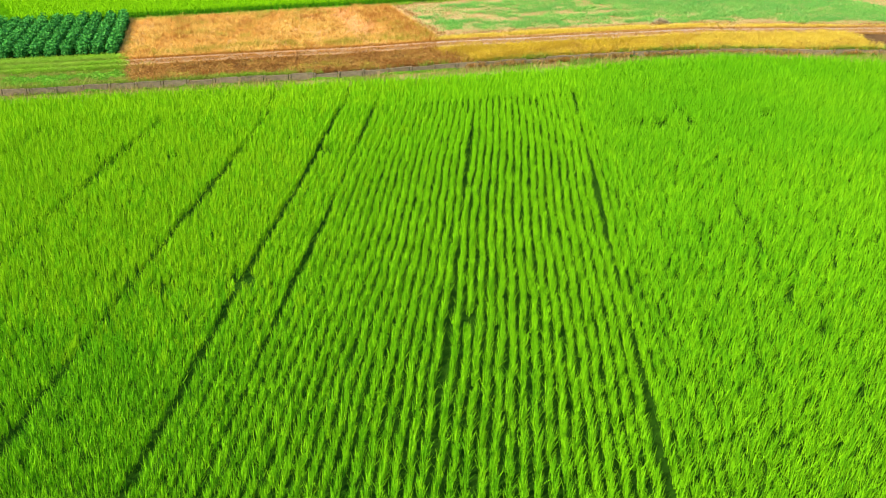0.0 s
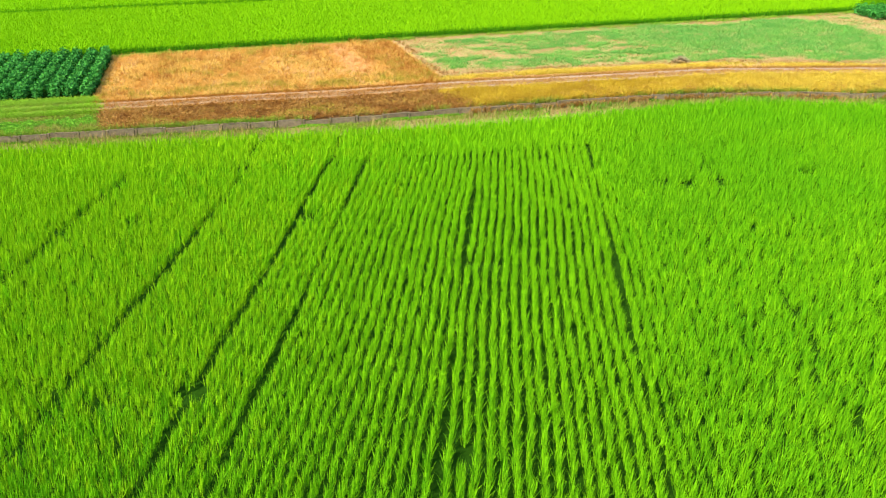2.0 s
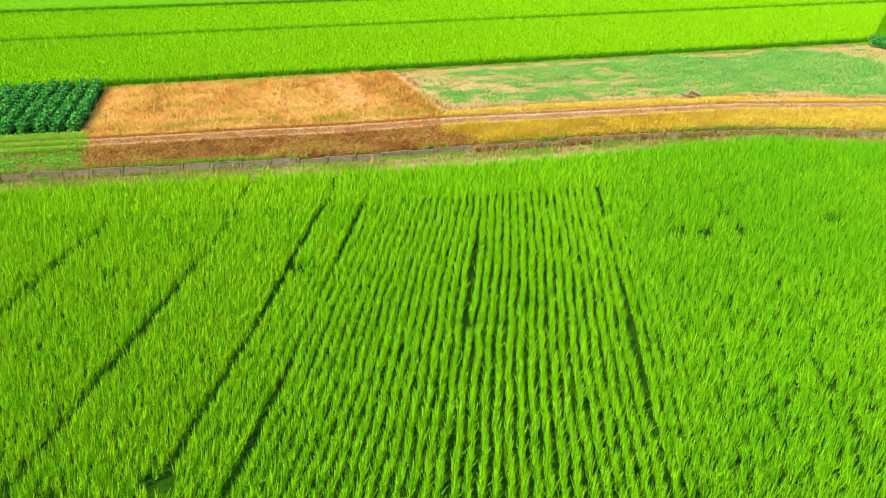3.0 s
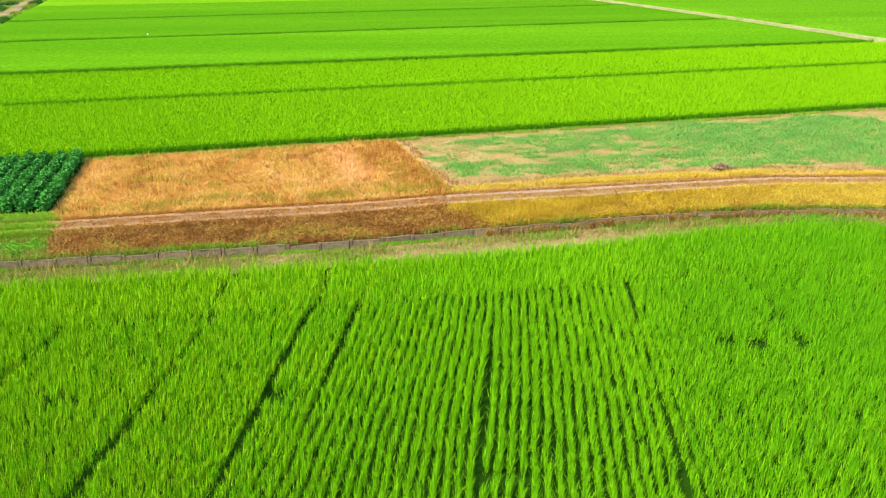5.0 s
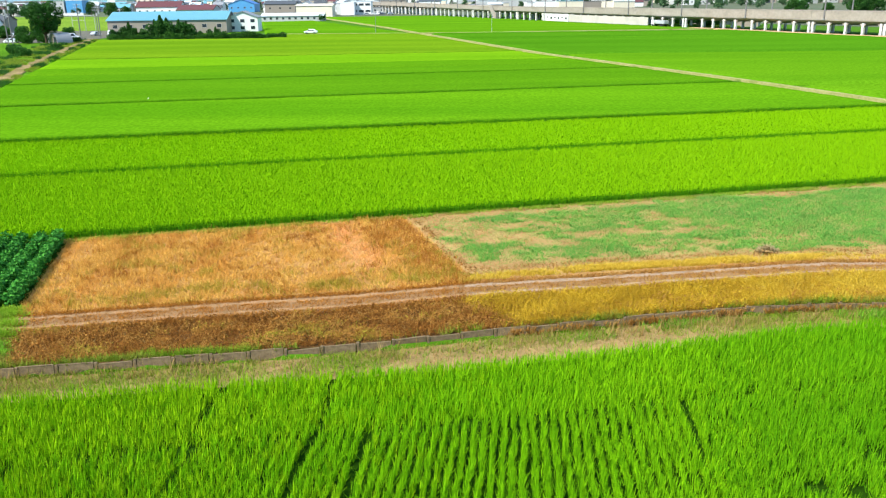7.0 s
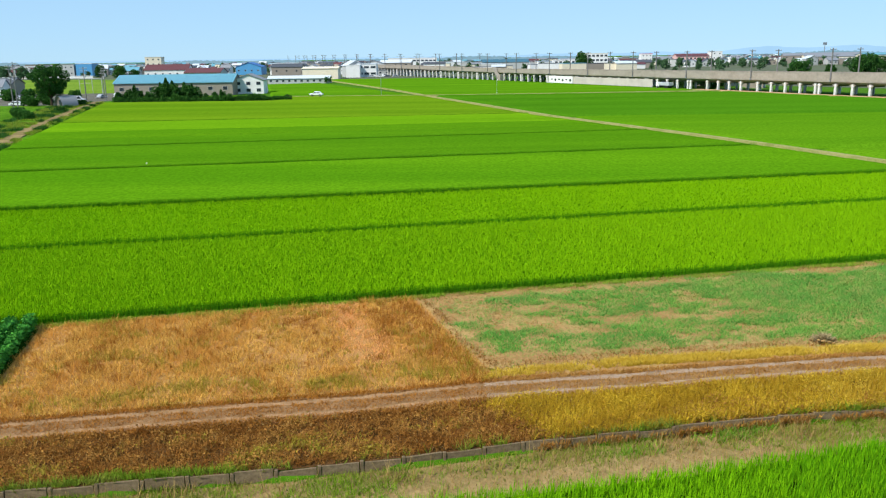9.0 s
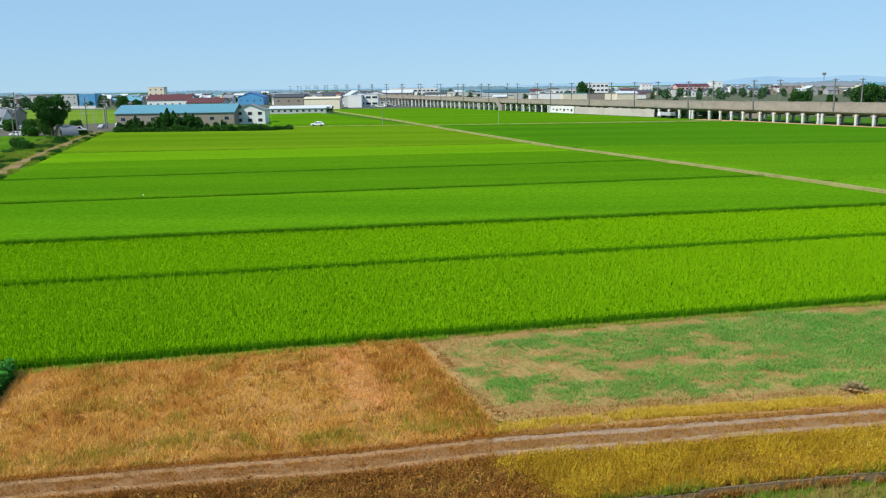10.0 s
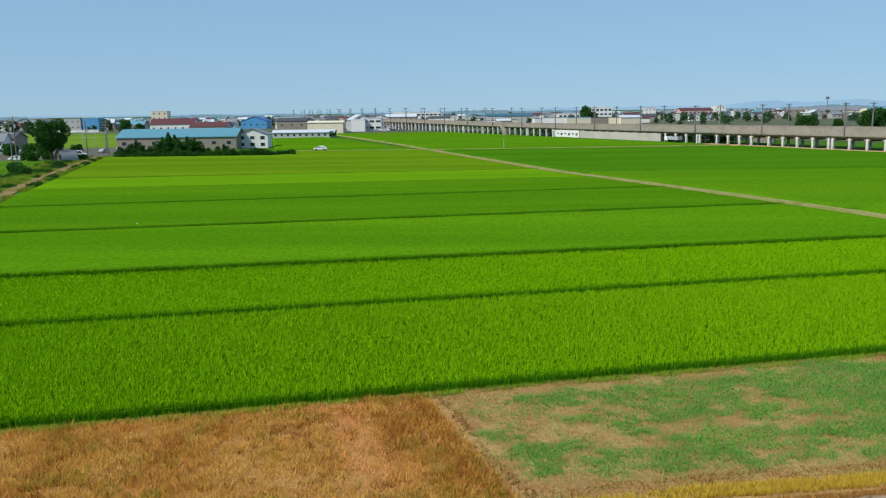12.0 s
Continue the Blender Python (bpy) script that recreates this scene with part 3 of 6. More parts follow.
for rut, k in ((RUT_NEAR, 0), (RUT_FAR, 5)):
    for xa, xb, half, mat, lab in ((-80, 0.9, 0.17, RUT_RED, "dusty reddish wheel rut of the farm track"), (0.92, 80, 0.25, RUT, "pale grey packed wheel rut of the farm track")):
        tagged(ruled("wheel_rut", xa, xb, 420, lambda x: rut(x) - half - 0.13 * fbm(x, x * 0, 1.3, k), lambda x: rut(x) + half + 0.13 * fbm(x, x * 0, 1.5, k + 1), 7,
                     lambda x, y, v: UPLAND + 0.066 - 0.03 * np.sin(v * np.pi) + 0.008 * wave(x, y, 3.0), mat, 0.04), lab, "road", "", "structure")

tagged(ruled("bank_soil", -60, 70, 260, lambda x: WALL_LINE(x) + 0.04, lambda x: ROAD_NEAR(x) + 0.1, 12, lambda x, y, v: UPLAND - 0.004 + 0.02 * wave(x, y, 2.2), SHADE_SOIL), "bank soil under dead weeds, shade put into its colour", "soil", "", "structure")
tagged(ruled("strip_soil", -60, 70, 260, lambda x: RICE_EDGE(x) - 0.3, lambda x: WALL_LINE(x) + 0.02, 10, lambda x, y, v: STRIP + 0.012 + 0.02 * wave(x, y, 2.2), SOIL), "brown soil strip below the low wall", "soil", "", "structure")
tagged(ruled("gold_soil", -20, 70, 200, lambda x: ROAD_FAR(x) - 0.1, lambda x: GOLD_FAR(x) + 0.2, 6, lambda x, y, v: UPLAND - 0.008 + 0.02 * wave(x, y, 2.2), WEED_SOIL), "straw-coloured soil beside the track", "soil", "", "structure")
p = lot(-24, 3, lambda x: ROAD_FAR(x) + 0.05, lambda x: PLOT_EDGE(x) - 0.15, 0.085)
p = p[(p[:, 0] > BROWN_L(p[:, 1]) + 0.05) & (p[:, 0] < BROWN_R(p[:, 1]) + rng.normal(0, 0.2, len(p)))]
to_right = BROWN_R(p[:, 1]) - p[:, 0]
from_road = p[:, 1] - ROAD_FAR(p[:, 0])
across = p[:, 0] + 0.3 * (p[:, 1] - 50)
strip = fbm(across, p[:, 1] * 0.12, 0.55, 3)                       # old drill strips run from the track to the far edge
blot = fbm(p[:, 0], p[:, 1], 0.5, 1)
thick = 0.58 + 0.25 * strip + 0.45 * fbm(p[:, 0], p[:, 1], 1.6, 2)
band = np.clip((3.2 + 0.9 * blot - to_right) / 1.6, 0, 1)          # dark strip beside the weeds
glow = np.clip(1.25 - np.abs(to_right - 4.4 - 0.3 * blot) / 1.3, 0, 1) * np.clip((from_road - 2.2) / 1.5, 0, 1)
damp = np.clip(1.15 - np.abs(from_road - 1.5 - 0.7 * fbm(p[:, 0], p[:, 1] * 0, 0.25, 8)) / 0.9, 0, 1) * np.clip(0.55 + 0.9 * fbm(p[:, 0], p[:, 1], 0.35, 9), 0, 1) * (p[:, 0] > -16.5)
p_rust = 0.38 * band + np.clip(0.9 * fbm(p[:, 0], p[:, 1], 0.8, 6) + 0.3 * strip - 0.25, 0, 0.55) * (1 - glow)
p_olive = 0.75 * damp + np.clip(0.8 * fbm(p[:, 0], p[:, 1], 0.7, 7) - 0.15, 0, 0.4) * (1 - glow)
pick = rng.uniform(0, 1, len(p))
alive = rng.uniform(0, 1, len(p)) < np.clip(thick + 0.3 * band + 0.25, 0.15, 1) * np.where(to_right < 0.25, 0.25, 1.0)
rust_p, olive_p, gold_p = p[alive & (pick < p_rust)], p[alive & (pick >= p_rust) & (pick < p_rust + p_olive)], p[alive & (pick >= p_rust + p_olive) & (pick < 1.01 - 0.9 * glow)]
glow_p = p[alive & (pick >= p_rust + p_olive) & (pick >= 1.01 - 0.9 * glow)]
grown("dry_grass", [blades(on_ground(gold_p), 4, 0.16, 0.07, 0.013, 1.1, rng, 1, 0.5)], DRY, "short golden brown dead grass on the fallow plot", "grass")
grown("dry_grass", [blades(on_ground(glow_p), 4, 0.13, 0.07, 0.013, 1.2, rng, 1)], DRY_ORANGE, "bleached orange dead grass in the middle of the fallow plot", "grass")
grown("dead_weeds", [blades(on_ground(rust_p), 4, 0.21, 0.08, 0.014, 1.0, rng, 1, 0.5)], RUSSET, "dark russet dead weeds along the edge of the fallow plot", "weeds")
grown("olive_grass", [blades(on_ground(olive_p), 5, 0.20, 0.08, 0.014, 0.8, rng, 1, 0.5)], OLIVE, "half dead olive grass on the fallow plot", "grass")
tuft = rng.uniform(0, 1, len(p)) < 0.05 * np.clip(0.6 + 1.2 * fbm(p[:, 0], p[:, 1], 0.6, 13), 0, 2) * (to_right > 0.5)
for sel, mat, lab in ((tuft & (damp < 0.3) & (pick > 0.4), DRY, "taller golden tufts on the fallow plot"), (tuft & (damp < 0.3) & (pick <= 0.4), RUSSET, "taller russet tufts on the fallow plot"), (tuft & (damp >= 0.3), OLIVE, "taller olive tufts near the track")):
    grown("grass_tufts", [blades(on_ground(p[sel]), 14, 0.30, 0.10, 0.012, 0.8, rng, 1, 0.4)], mat, lab, "grass")
litter = p[(rng.uniform(0, 1, len(p)) < 0.05 + 0.24 * (fbm(p[:, 0] * 0.7, p[:, 1], 0.9, 5) > 0.30)) & (to_right > 2.8)]
grown("dry_stalks", [blades(on_ground(litter), 3, 0.07, 0.12, 0.012, 3.0, rng, 1)], STRAW, "pale straw lying in patches on the fallow plot", "grass")

p = lot(-4, 44, lambda x: GOLD_FAR(x) - 0.1, lambda x: PLOT_EDGE(x) - 0.2, 0.105)
p = p[p[:, 0] > BROWN_R(p[:, 1]) + rng.normal(0.2, 0.3, len(p))]
u = p[:, 0] - BROWN_R(p[:, 1])
ragged = 0.75 * fbm(p[:, 0] * 0.5, p[:, 1], 0.42, 1, 3) + 0.5 * fbm(p[:, 0] * 0.6, p[:, 1], 1.5, 2, 3)
dens = ragged + 0.22 + 0.028 * (p[:, 0] - 8).clip(-9, 16) + 0.05 * (p[:, 1] - 58).clip(-6, 4) * (p[:, 0] > 4)
furrow = np.sin((u + 0.15 * fbm(p[:, 0], p[:, 1], 0.5, 5)) * 2 * np.pi / 0.62)     # traces of the plough along the boundary
dens = dens - np.clip((1.5 - u) / 1.2, 0, 1) * 0.8 - np.clip(1 - np.abs(u - 3.0) / 0.7, 0, 1) * 0.5 + 0.14 * furrow * np.clip((6 - u) / 4, 0, 1)
end = 30.4 + (68.6 - p[:, 1]) * 0.43 - p[:, 0]
edge_in = np.minimum(np.minimum(p[:, 1] - GOLD_FAR(p[:, 0]) - 0.9 - 0.45 * fbm(p[:, 0], p[:, 0] * 0, 0.3, 6), PLOT_EDGE(p[:, 0]) - 0.9 - p[:, 1]), end)
dens = dens - np.clip(0.9 - edge_in, 0, 1.4)
cover = np.clip(0.71 + dens * 0.56 + 0.15 * fbm(p[:, 0] * 0.4, p[:, 1], 3.5, 12, 2), 0.10, 0.92)
green = rng.uniform(0, 1, len(p)) < cover
lush = green & (cover > 0.75)
ridge = p[np.abs(u - 0.15 - 0.25 * fbm(p[:, 1], p[:, 0] * 0, 0.5, 9)) < 0.28]
grown("dead_weeds", [weeds(ridge, ground_height(ridge[:, 0], ridge[:, 1]) - 0.02, 0.32, 6, 0.05, rng, 1.8, 6)], BROWN, "dark ridge of dead weeds between the two fallow plots", "weeds")
grown("weeds", [blades(on_ground(p[lush]), 8, 0.12, 0.17, 0.014, 1.3, rng, 1, 0.5), blades(on_ground(p[green & ~lush]), 6, 0.08, 0.15, 0.011, 1.4, rng, 1, 0.5)], GREENWEED, "low bluish green weeds in ragged patches", "weeds")
dry = p[~green & (rng.uniform(0, 1, len(p)) < np.where(end > 0, 0.5, 0.25))]
lowdead = p[(p[:, 1] < GOLD_FAR(p[:, 0]) + 0.9) & (rng.uniform(0, 1, len(p)) < 0.45)]
grown("dead_weeds", [blades(on_ground(lowdead), 4, 0.12, 0.08, 0.014, 1.1, rng, 1)], BROWN, "low dead weeds behind the yellow strip", "weeds")
grown("dry_grass", [blades(on_ground(dry), 3, 0.10, 0.06, 0.012, 1.0, rng, 1)], STRAW, "thin bleached dead grass between the weeds", "grass")
clod = p[~green & (rng.uniform(0, 1, len(p)) < 0.35) & (u > 0.5)]
grown("dead_weeds", [blades(on_ground(clod), 3, 0.07, 0.09, 0.014, 1.6, rng, 1)], WITHER, "low brown stubble on the weedy plot", "weeds")

# bank between the track and the low wall
HERB = lambda y: -18.38 - 0.46 * (y - 47.3)
p = lot(-34, 45, lambda x: WALL_LINE(x) + 0.12, lambda x: ROAD_NEAR(x) + 0.1, 0.085)
turn = 3.2 + rng.normal(0, 0.6, len(p)) - 0.6 * (p[:, 1] - WALL_LINE(p[:, 0]))
left = p[:, 0] < HERB(p[:, 1]) + rng.normal(0, 0.2, len(p))
deadp, goldp, greenp = p[~left & (p[:, 0] < turn)], p[~left & (p[:, 0] >= turn) & (p[:, 0] < 28.2 + rng.normal(0, 0.3, len(p)))], p[left]
low = deadp[:, 1] - WALL_LINE(deadp[:, 0]) < 0.20 + 0.45 * fbm(deadp[:, 0], deadp[:, 0] * 0, 0.45, 3)
zb = lambda q: ground_height(q[:, 0], q[:, 1]) - 0.03
thin = deadp[~low]
tone = 0.9 * fbm(thin[:, 0] * 0.6, thin[:, 1] * 1.3, 0.8, 2) + rng.normal(0, 0.35, len(thin))
gap = fbm(thin[:, 0], thin[:, 1], 1.4, 11) > -0.35                  # low dark hollows between the clumps
q = thin[~gap]
grown("dead_weeds", [weeds(q, zb(q), 0.20, 4, 0.045, rng, 1.6), blades(on_ground(q), 3, 0.14, 0.10, 0.010, 1.4, rng, 1)], BROWN, "low dark dead weeds in hollows of the bank", "weeds")
for sel, mat, lab in ((tone > 0.15, BROWN, "dead brown weeds on the bank below the track"), ((tone <= 0.15) & (tone > -0.7), WITHER, "withered brown stems on the bank below the track"), (tone <= -0.7, OLIVE, "olive weeds on the bank below the track")):
    q = thin[sel & gap]
    grown("dead_weeds", [weeds(q, zb(q), 0.50, 4, 0.068, rng, 2.0), blades(on_ground(q[rng.uniform(0, 1, len(q)) < 0.6]), 4, 0.26, 0.10, 0.010, 1.2, rng, 1)], mat, lab, "weeds")
rust = goldp[(goldp[:, 1] - WALL_LINE(goldp[:, 0]) < 1.6) & (rng.uniform(0, 1, len(goldp)) < np.clip(0.35 + 0.8 * fbm(goldp[:, 0], goldp[:, 1], 0.7, 7), 0.05, 0.85))]
grown("dead_weeds", [weeds(rust, zb(rust), 0.60, 4, 0.06, rng, 1.1, 2)], WITHER, "rusty dead stems among the yellow weeds", "weeds")
lit = rng.uniform(0, 1, len(goldp)) < np.clip((goldp[:, 0] - 12) / 12, 0, 0.7)
for sel, mat, lab in ((~lit, YELLOW, "yellowed knee-high weeds along the track"), (lit, GOLD, "bright golden weeds where the track bends")):
    q = goldp[sel]
    grown("yellow_weeds", [weeds(q, zb(q), 0.58, 6, 0.052, rng, 1.1, 2), blades(on_ground(q[rng.uniform(0, 1, len(q)) < 0.6]), 4, 0.34, 0.10, 0.011, 0.9, rng, 1)], mat, lab, "weeds")
rim = lot(0.8, 50, lambda x: np.maximum(ROAD_FAR(x) + 0.15, GOLD_FAR(x) - 0.9), lambda x: GOLD_FAR(x) - 0.05, 0.075)
rim = rim[rng.uniform(0, 1, len(rim)) < np.clip(0.62 + 0.7 * fbm(rim[:, 0] * 0.6, rim[:, 1], 0.8, 14), 0.12, 1)]
grown("yellow_weeds", [blades(on_ground(rim), 7, 0.20, 0.08, 0.013, 0.8, rng, 1)],
      GOLD, "narrow strip of golden grass behind the track", "weeds")
fleck = np.concatenate([thin, goldp])
fleck = fleck[rng.uniform(0, 1, len(fleck)) < 0.012 + 0.035 * (wave(fleck[:, 0], fleck[:, 1], 1.7, 5) > 0.45)]
grown("dry_stalks", [blades(at_height(fleck, zb(fleck) + 0.12), 3, 0.14, 0.08, 0.010, 1.5, rng, 1)], STRAW, "bleached dry leaves caught in the weeds", "weeds")
tuft = fbm(greenp[:, 0], greenp[:, 1], 0.8, 3)
herb = greenp[(tuft > 0.05) & (greenp[:, 1] - WALL_LINE(greenp[:, 0]) < 2.3)]
grown("weeds", [weeds(herb, zb(herb), 0.40, 6, 0.075, rng, 1.2, 4)], HERB_LEAF, "fresh green leafy weeds above the low wall", "weeds")
pale = greenp[(tuft <= 0.05) & (rng.uniform(0, 1, len(greenp)) < 0.4)]
grown("dry_stalks", [blades(on_ground(pale), 3, 0.14, 0.10, 0.012, 1.3, rng, 1)], STRAW, "pale dry stalks between the green weeds", "weeds")
grown("verge_grass", [blades(on_ground(greenp), 4, 0.15, 0.08, 0.014, 0.9, rng, 1), blades(on_ground(deadp[low]), 5, 0.22, 0.08, 0.014, 0.8, rng, 1)],
      VERGE, "green grass along the wall and the track", "grass")
lane = lot(-44, -17, lambda x: ROAD_NEAR(x) - 0.3, lambda x: ROAD_FAR(x) + 1.0, 0.07)
lane = lane[lane[:, 0] < HERB(lane[:, 1]) + rng.normal(0, 0.35, len(lane))]
trod = np.minimum(np.abs(lane[:, 1] - RUT_NEAR(lane[:, 0])), np.abs(lane[:, 1] - RUT_FAR(lane[:, 0]))) < 0.2
grown("verge_grass", [blades(at_height(lane[~trod], UPLAND + 0.03), 6, 0.17, 0.08, 0.013, 0.8, rng, 1), blades(at_height(lane[trod], UPLAND + 0.05), 4, 0.06, 0.08, 0.012, 1.2, rng, 1)],
      EDGE, "bright mown grass over the track beside the beans", "grass")
# tufts on the crown and the shoulders of the track
crown = lot(-36, 45, lambda x: 0.5 * (RUT_NEAR(x) + RUT_FAR(x)) - 0.40, lambda x: 0.5 * (RUT_NEAR(x) + RUT_FAR(x)) + 0.40, 0.06)
side_a = lot(-36, 45, lambda x: ROAD_NEAR(x) - 0.15, lambda x: RUT_NEAR(x) - 0.12, 0.075)
side_b = lot(-36, 45, lambda x: RUT_FAR(x) + 0.12, lambda x: ROAD_FAR(x) + 0.2, 0.075)
trk = np.concatenate([crown[rng.uniform(0, 1, len(crown)) < np.where(crown[:, 0] < 1.5, 0.85, 0.6) * (0.75 + 0.5 * wave(crown[:, 0], crown[:, 1], 1.5, 2)) * np.where(np.abs(crown[:, 1] - 0.5 * (RUT_NEAR(crown[:, 0]) + RUT_FAR(crown[:, 0]))) > 0.27, 0.5, 1.0)], side_a, side_b])
lush = trk[:, 0] < HERB(trk[:, 1]) + rng.normal(0, 0.4, len(trk))
track_z = lambda p: at_height(p, UPLAND + 0.02)
ruddy = trk[:, 0] < 1.3 + rng.normal(0, 0.3, len(trk))
grown("dead_weeds", [blades(track_z(trk[~lush & ruddy]), 4, 0.10, 0.08, 0.013, 1.2, rng, 1)], RUSSET, "short russet dead weeds on the crown of the track", "weeds")
grown("dead_weeds", [blades(track_z(trk[~lush & ~ruddy]), 4, 0.12, 0.07, 0.012, 1.0, rng, 1)], WITHER, "dull brown weeds on the grey stretch of the track", "weeds")
grown("verge_grass", [blades(track_z(trk[lush]), 5, 0.14, 0.08, 0.014, 1.0, rng, 1)], VERGE, "green grass on the crown of the track", "grass")
# strip between wall and near paddy
p = lot(-36, 45, lambda x: RICE_EDGE(x) - 0.05, lambda x: WALL_LINE(x) - 0.06, 0.095)
to_wall = WALL_LINE(p[:, 0]) - p[:, 1]
share = 0.50 + 0.6 * fbm(p[:, 0] * 0.5, p[:, 1], 0.7, 4) + 0.3 * (to_wall < 0.9) - 0.3 * (to_wall > 1.5)
green = rng.uniform(0, 1, len(p)) < np.clip(share, 0.05, 0.95)
brown = ~green & (rng.uniform(0, 1, len(p)) < 0.45)
grown("verge_grass", [blades(on_ground(p[green]), 5, 0.20, 0.08, 0.013, 0.9, rng, 1)], VERGE, "patchy green grass below the low wall", "grass")
grown("dry_stalks", [blades(on_ground(p[brown]), 3, 0.16, 0.09, 0.012, 1.3, rng, 1)], STRAW, "pale dry straw lying below the wall", "grass")
tall = p[(to_wall < 1.2) & (rng.uniform(0, 1, len(p)) < 0.02 + 0.08 * (fbm(p[:, 0], p[:, 0] * 0, 0.4, 9) > 0.1) + 0.04 * (p[:, 0] > 0))]
grown("dry_stalks", [blades(on_ground(tall), 4, 0.55, 0.08, 0.011, 0.7, rng, 1)], STRAW, "tall bleached grass stalks standing before the wall", "grass")
over = lot(-36, 45, lambda x: WALL_LINE(x) - 0.16, lambda x: WALL_LINE(x) + 0.22, 0.07)
over = over[rng.uniform(0, 1, len(over)) < np.clip(0.32 + 0.8 * fbm(over[:, 0], over[:, 0] * 0, 0.5, 5) + 0.02 * over[:, 0].clip(0, 15), 0.03, 0.9)]
grown("verge_grass", [blades(at_height(over, np.where(over[:, 1] < WALL_LINE(over[:, 0]), STRIP, UPLAND)), 4, 0.30, 0.08, 0.014, 0.9, rng, 1)], VERGE, "weeds overgrowing the low wall", "grass")
# from the yellow weeds on, dead stems hang over the wall and grass stands against its foot
wild = np.random.default_rng(77)
hang = np.sort(wild.uniform(2.2, 44, 2600))
hang = hang[wild.uniform(0, 1, len(hang)) < np.clip(0.42 + 0.9 * fbm(hang, hang * 0, 0.7, 15), 0.05, 0.95)]
rootp = np.stack([hang, WALL_LINE(hang) - wild.uniform(0.09, 0.16, len(hang))], 1)
grown("dead_weeds", [blades(at_height(rootp, STRIP + wild.uniform(0.02, 0.26, len(hang))), 5, 0.17, 0.06, 0.016, 0.7, wild, 1, 0.5)], WITHER, "dead stems hanging over the low wall", "weeds")
foot = lot(3.0, 45, lambda x: WALL_LINE(x) - 1.1, lambda x: WALL_LINE(x) - 0.1, 0.085)
foot = foot[wild.uniform(0, 1, len(foot)) < np.clip(0.10 + 1.0 * fbm(foot[:, 0] * 0.6, foot[:, 1], 0.45, 16) + 0.012 * foot[:, 0], 0, 0.8)]
grown("verge_grass", [blades(on_ground(foot), 5, 0.30, 0.09, 0.014, 0.8, wild, 1, 0.5)], HERB_LEAF, "fresh green grass clumps against the foot of the wall", "grass")
# edge of the far plot and the banks
p = lot(-40, 70, lambda x: PLOT_EDGE(x) - 0.5 - 0.2 * wave(x, x, 0.8), lambda x: PLOT_EDGE(x) + 0.3, 0.085)
lushp = rng.uniform(0, 1, len(p)) < np.clip(0.5 + 0.5 * wave(p[:, 0], p[:, 1], 0.9, 3), 0.12, 0.85)
grown("verge_grass", [blades(on_ground(p[lushp]), 5, 0.17, 0.09, 0.014, 0.9, rng, 1)], EDGE, "short grass on the edge of the fallow plots", "grass")
grown("dry_grass", [blades(on_ground(p[~lushp]), 3, 0.12, 0.09, 0.013, 1.1, rng, 1)], STRAW, "dry straw on the edge of the fallow plots", "grass")

# ---- beans ----


def bean_mesh(k):
    q = rng.normal(0, 1, (96, 3))
    q /= np.linalg.norm(q, axis=1)[:, None]
    q *= rng.uniform(0.08, 1.0, (96, 1)) ** 0.5
    h = (0.72, 0.80, 0.86, 0.92, 0.76, 0.84)[k]
    c = np.array([0, 0, h * 0.55]) + q * np.array([0.36, 0.30, h * 0.5])
    c[:, 2] = np.maximum(c[:, 2], 0.03)
    return leaves(c, 0.155, rng, 0.6)


BEANS = [bean_mesh(k) for k in range(6)]
BEAN_MESHES = [tri_mesh("bean_plant", *b, BEAN) for b in BEANS]
far_beans, count = [], 0
plots = [(-18.8 - k * 0.88, float(ROAD_FAR(-18.8 - k * 0.88)) + 1.15, float(PLOT_EDGE(-21.1 - k * 0.88)) - 0.25, -0.235) for k in range(18)]
plots += [(35.9 + k * 0.9, 66.8 - k * 0.6, float(PLOT_EDGE(35.4 + k * 0.9)) - 0.6, -0.2) for k in range(7)]
for x0, y0, y1, lean in plots:
    n = int((y1 - y0) / 0.33)
    for k in range(n):
        y = y0 + (y1 - y0) * (k + 0.5) / n
        x, pick, turn = x0 + lean * (y - y0) + rng.normal(0, 0.05), int(rng.integers(6)), rng.uniform(-0.5, 0.5) + np.pi * int(rng.integers(2))
        if count < 290:
            ob = new("bean_plant", BEAN_MESHES[pick])
            ob.matrix_world = pose(x, y, UPLAND - 0.03, 0, 0, math.degrees(turn))
            tagged(ob, "leafy dark green bean plant in a dense row", "bean plant", "rows of beans")
        else:
            co, tr = BEANS[pick]
            c, sn = math.cos(turn), math.sin(turn)
            far_beans.append((np.stack([co[:, 0] * c - co[:, 1] * sn + x, co[:, 0] * sn + co[:, 1] * c + y, co[:, 2] + UPLAND - 0.03], 1), tr))
        count += 1
grown("beans", far_beans, BEAN, "dense rows of dark green bean plants", "beans")
tagged(ruled("bean_soil", -36, -18.2, 40, lambda x: ROAD_FAR(x) + 0.1, lambda x: np.maximum(np.minimum(PLOT_EDGE(x) - 0.05, 47.6 - (x + 18.4) / 0.235), ROAD_FAR(x) + 0.1), 16, lambda x, y, v: UPLAND - 0.012 + 0.02 * wave(x, y, 1.5), SHADED_MUD), "soil under the beans, shade put into its dark colour", "soil", "", "structure")

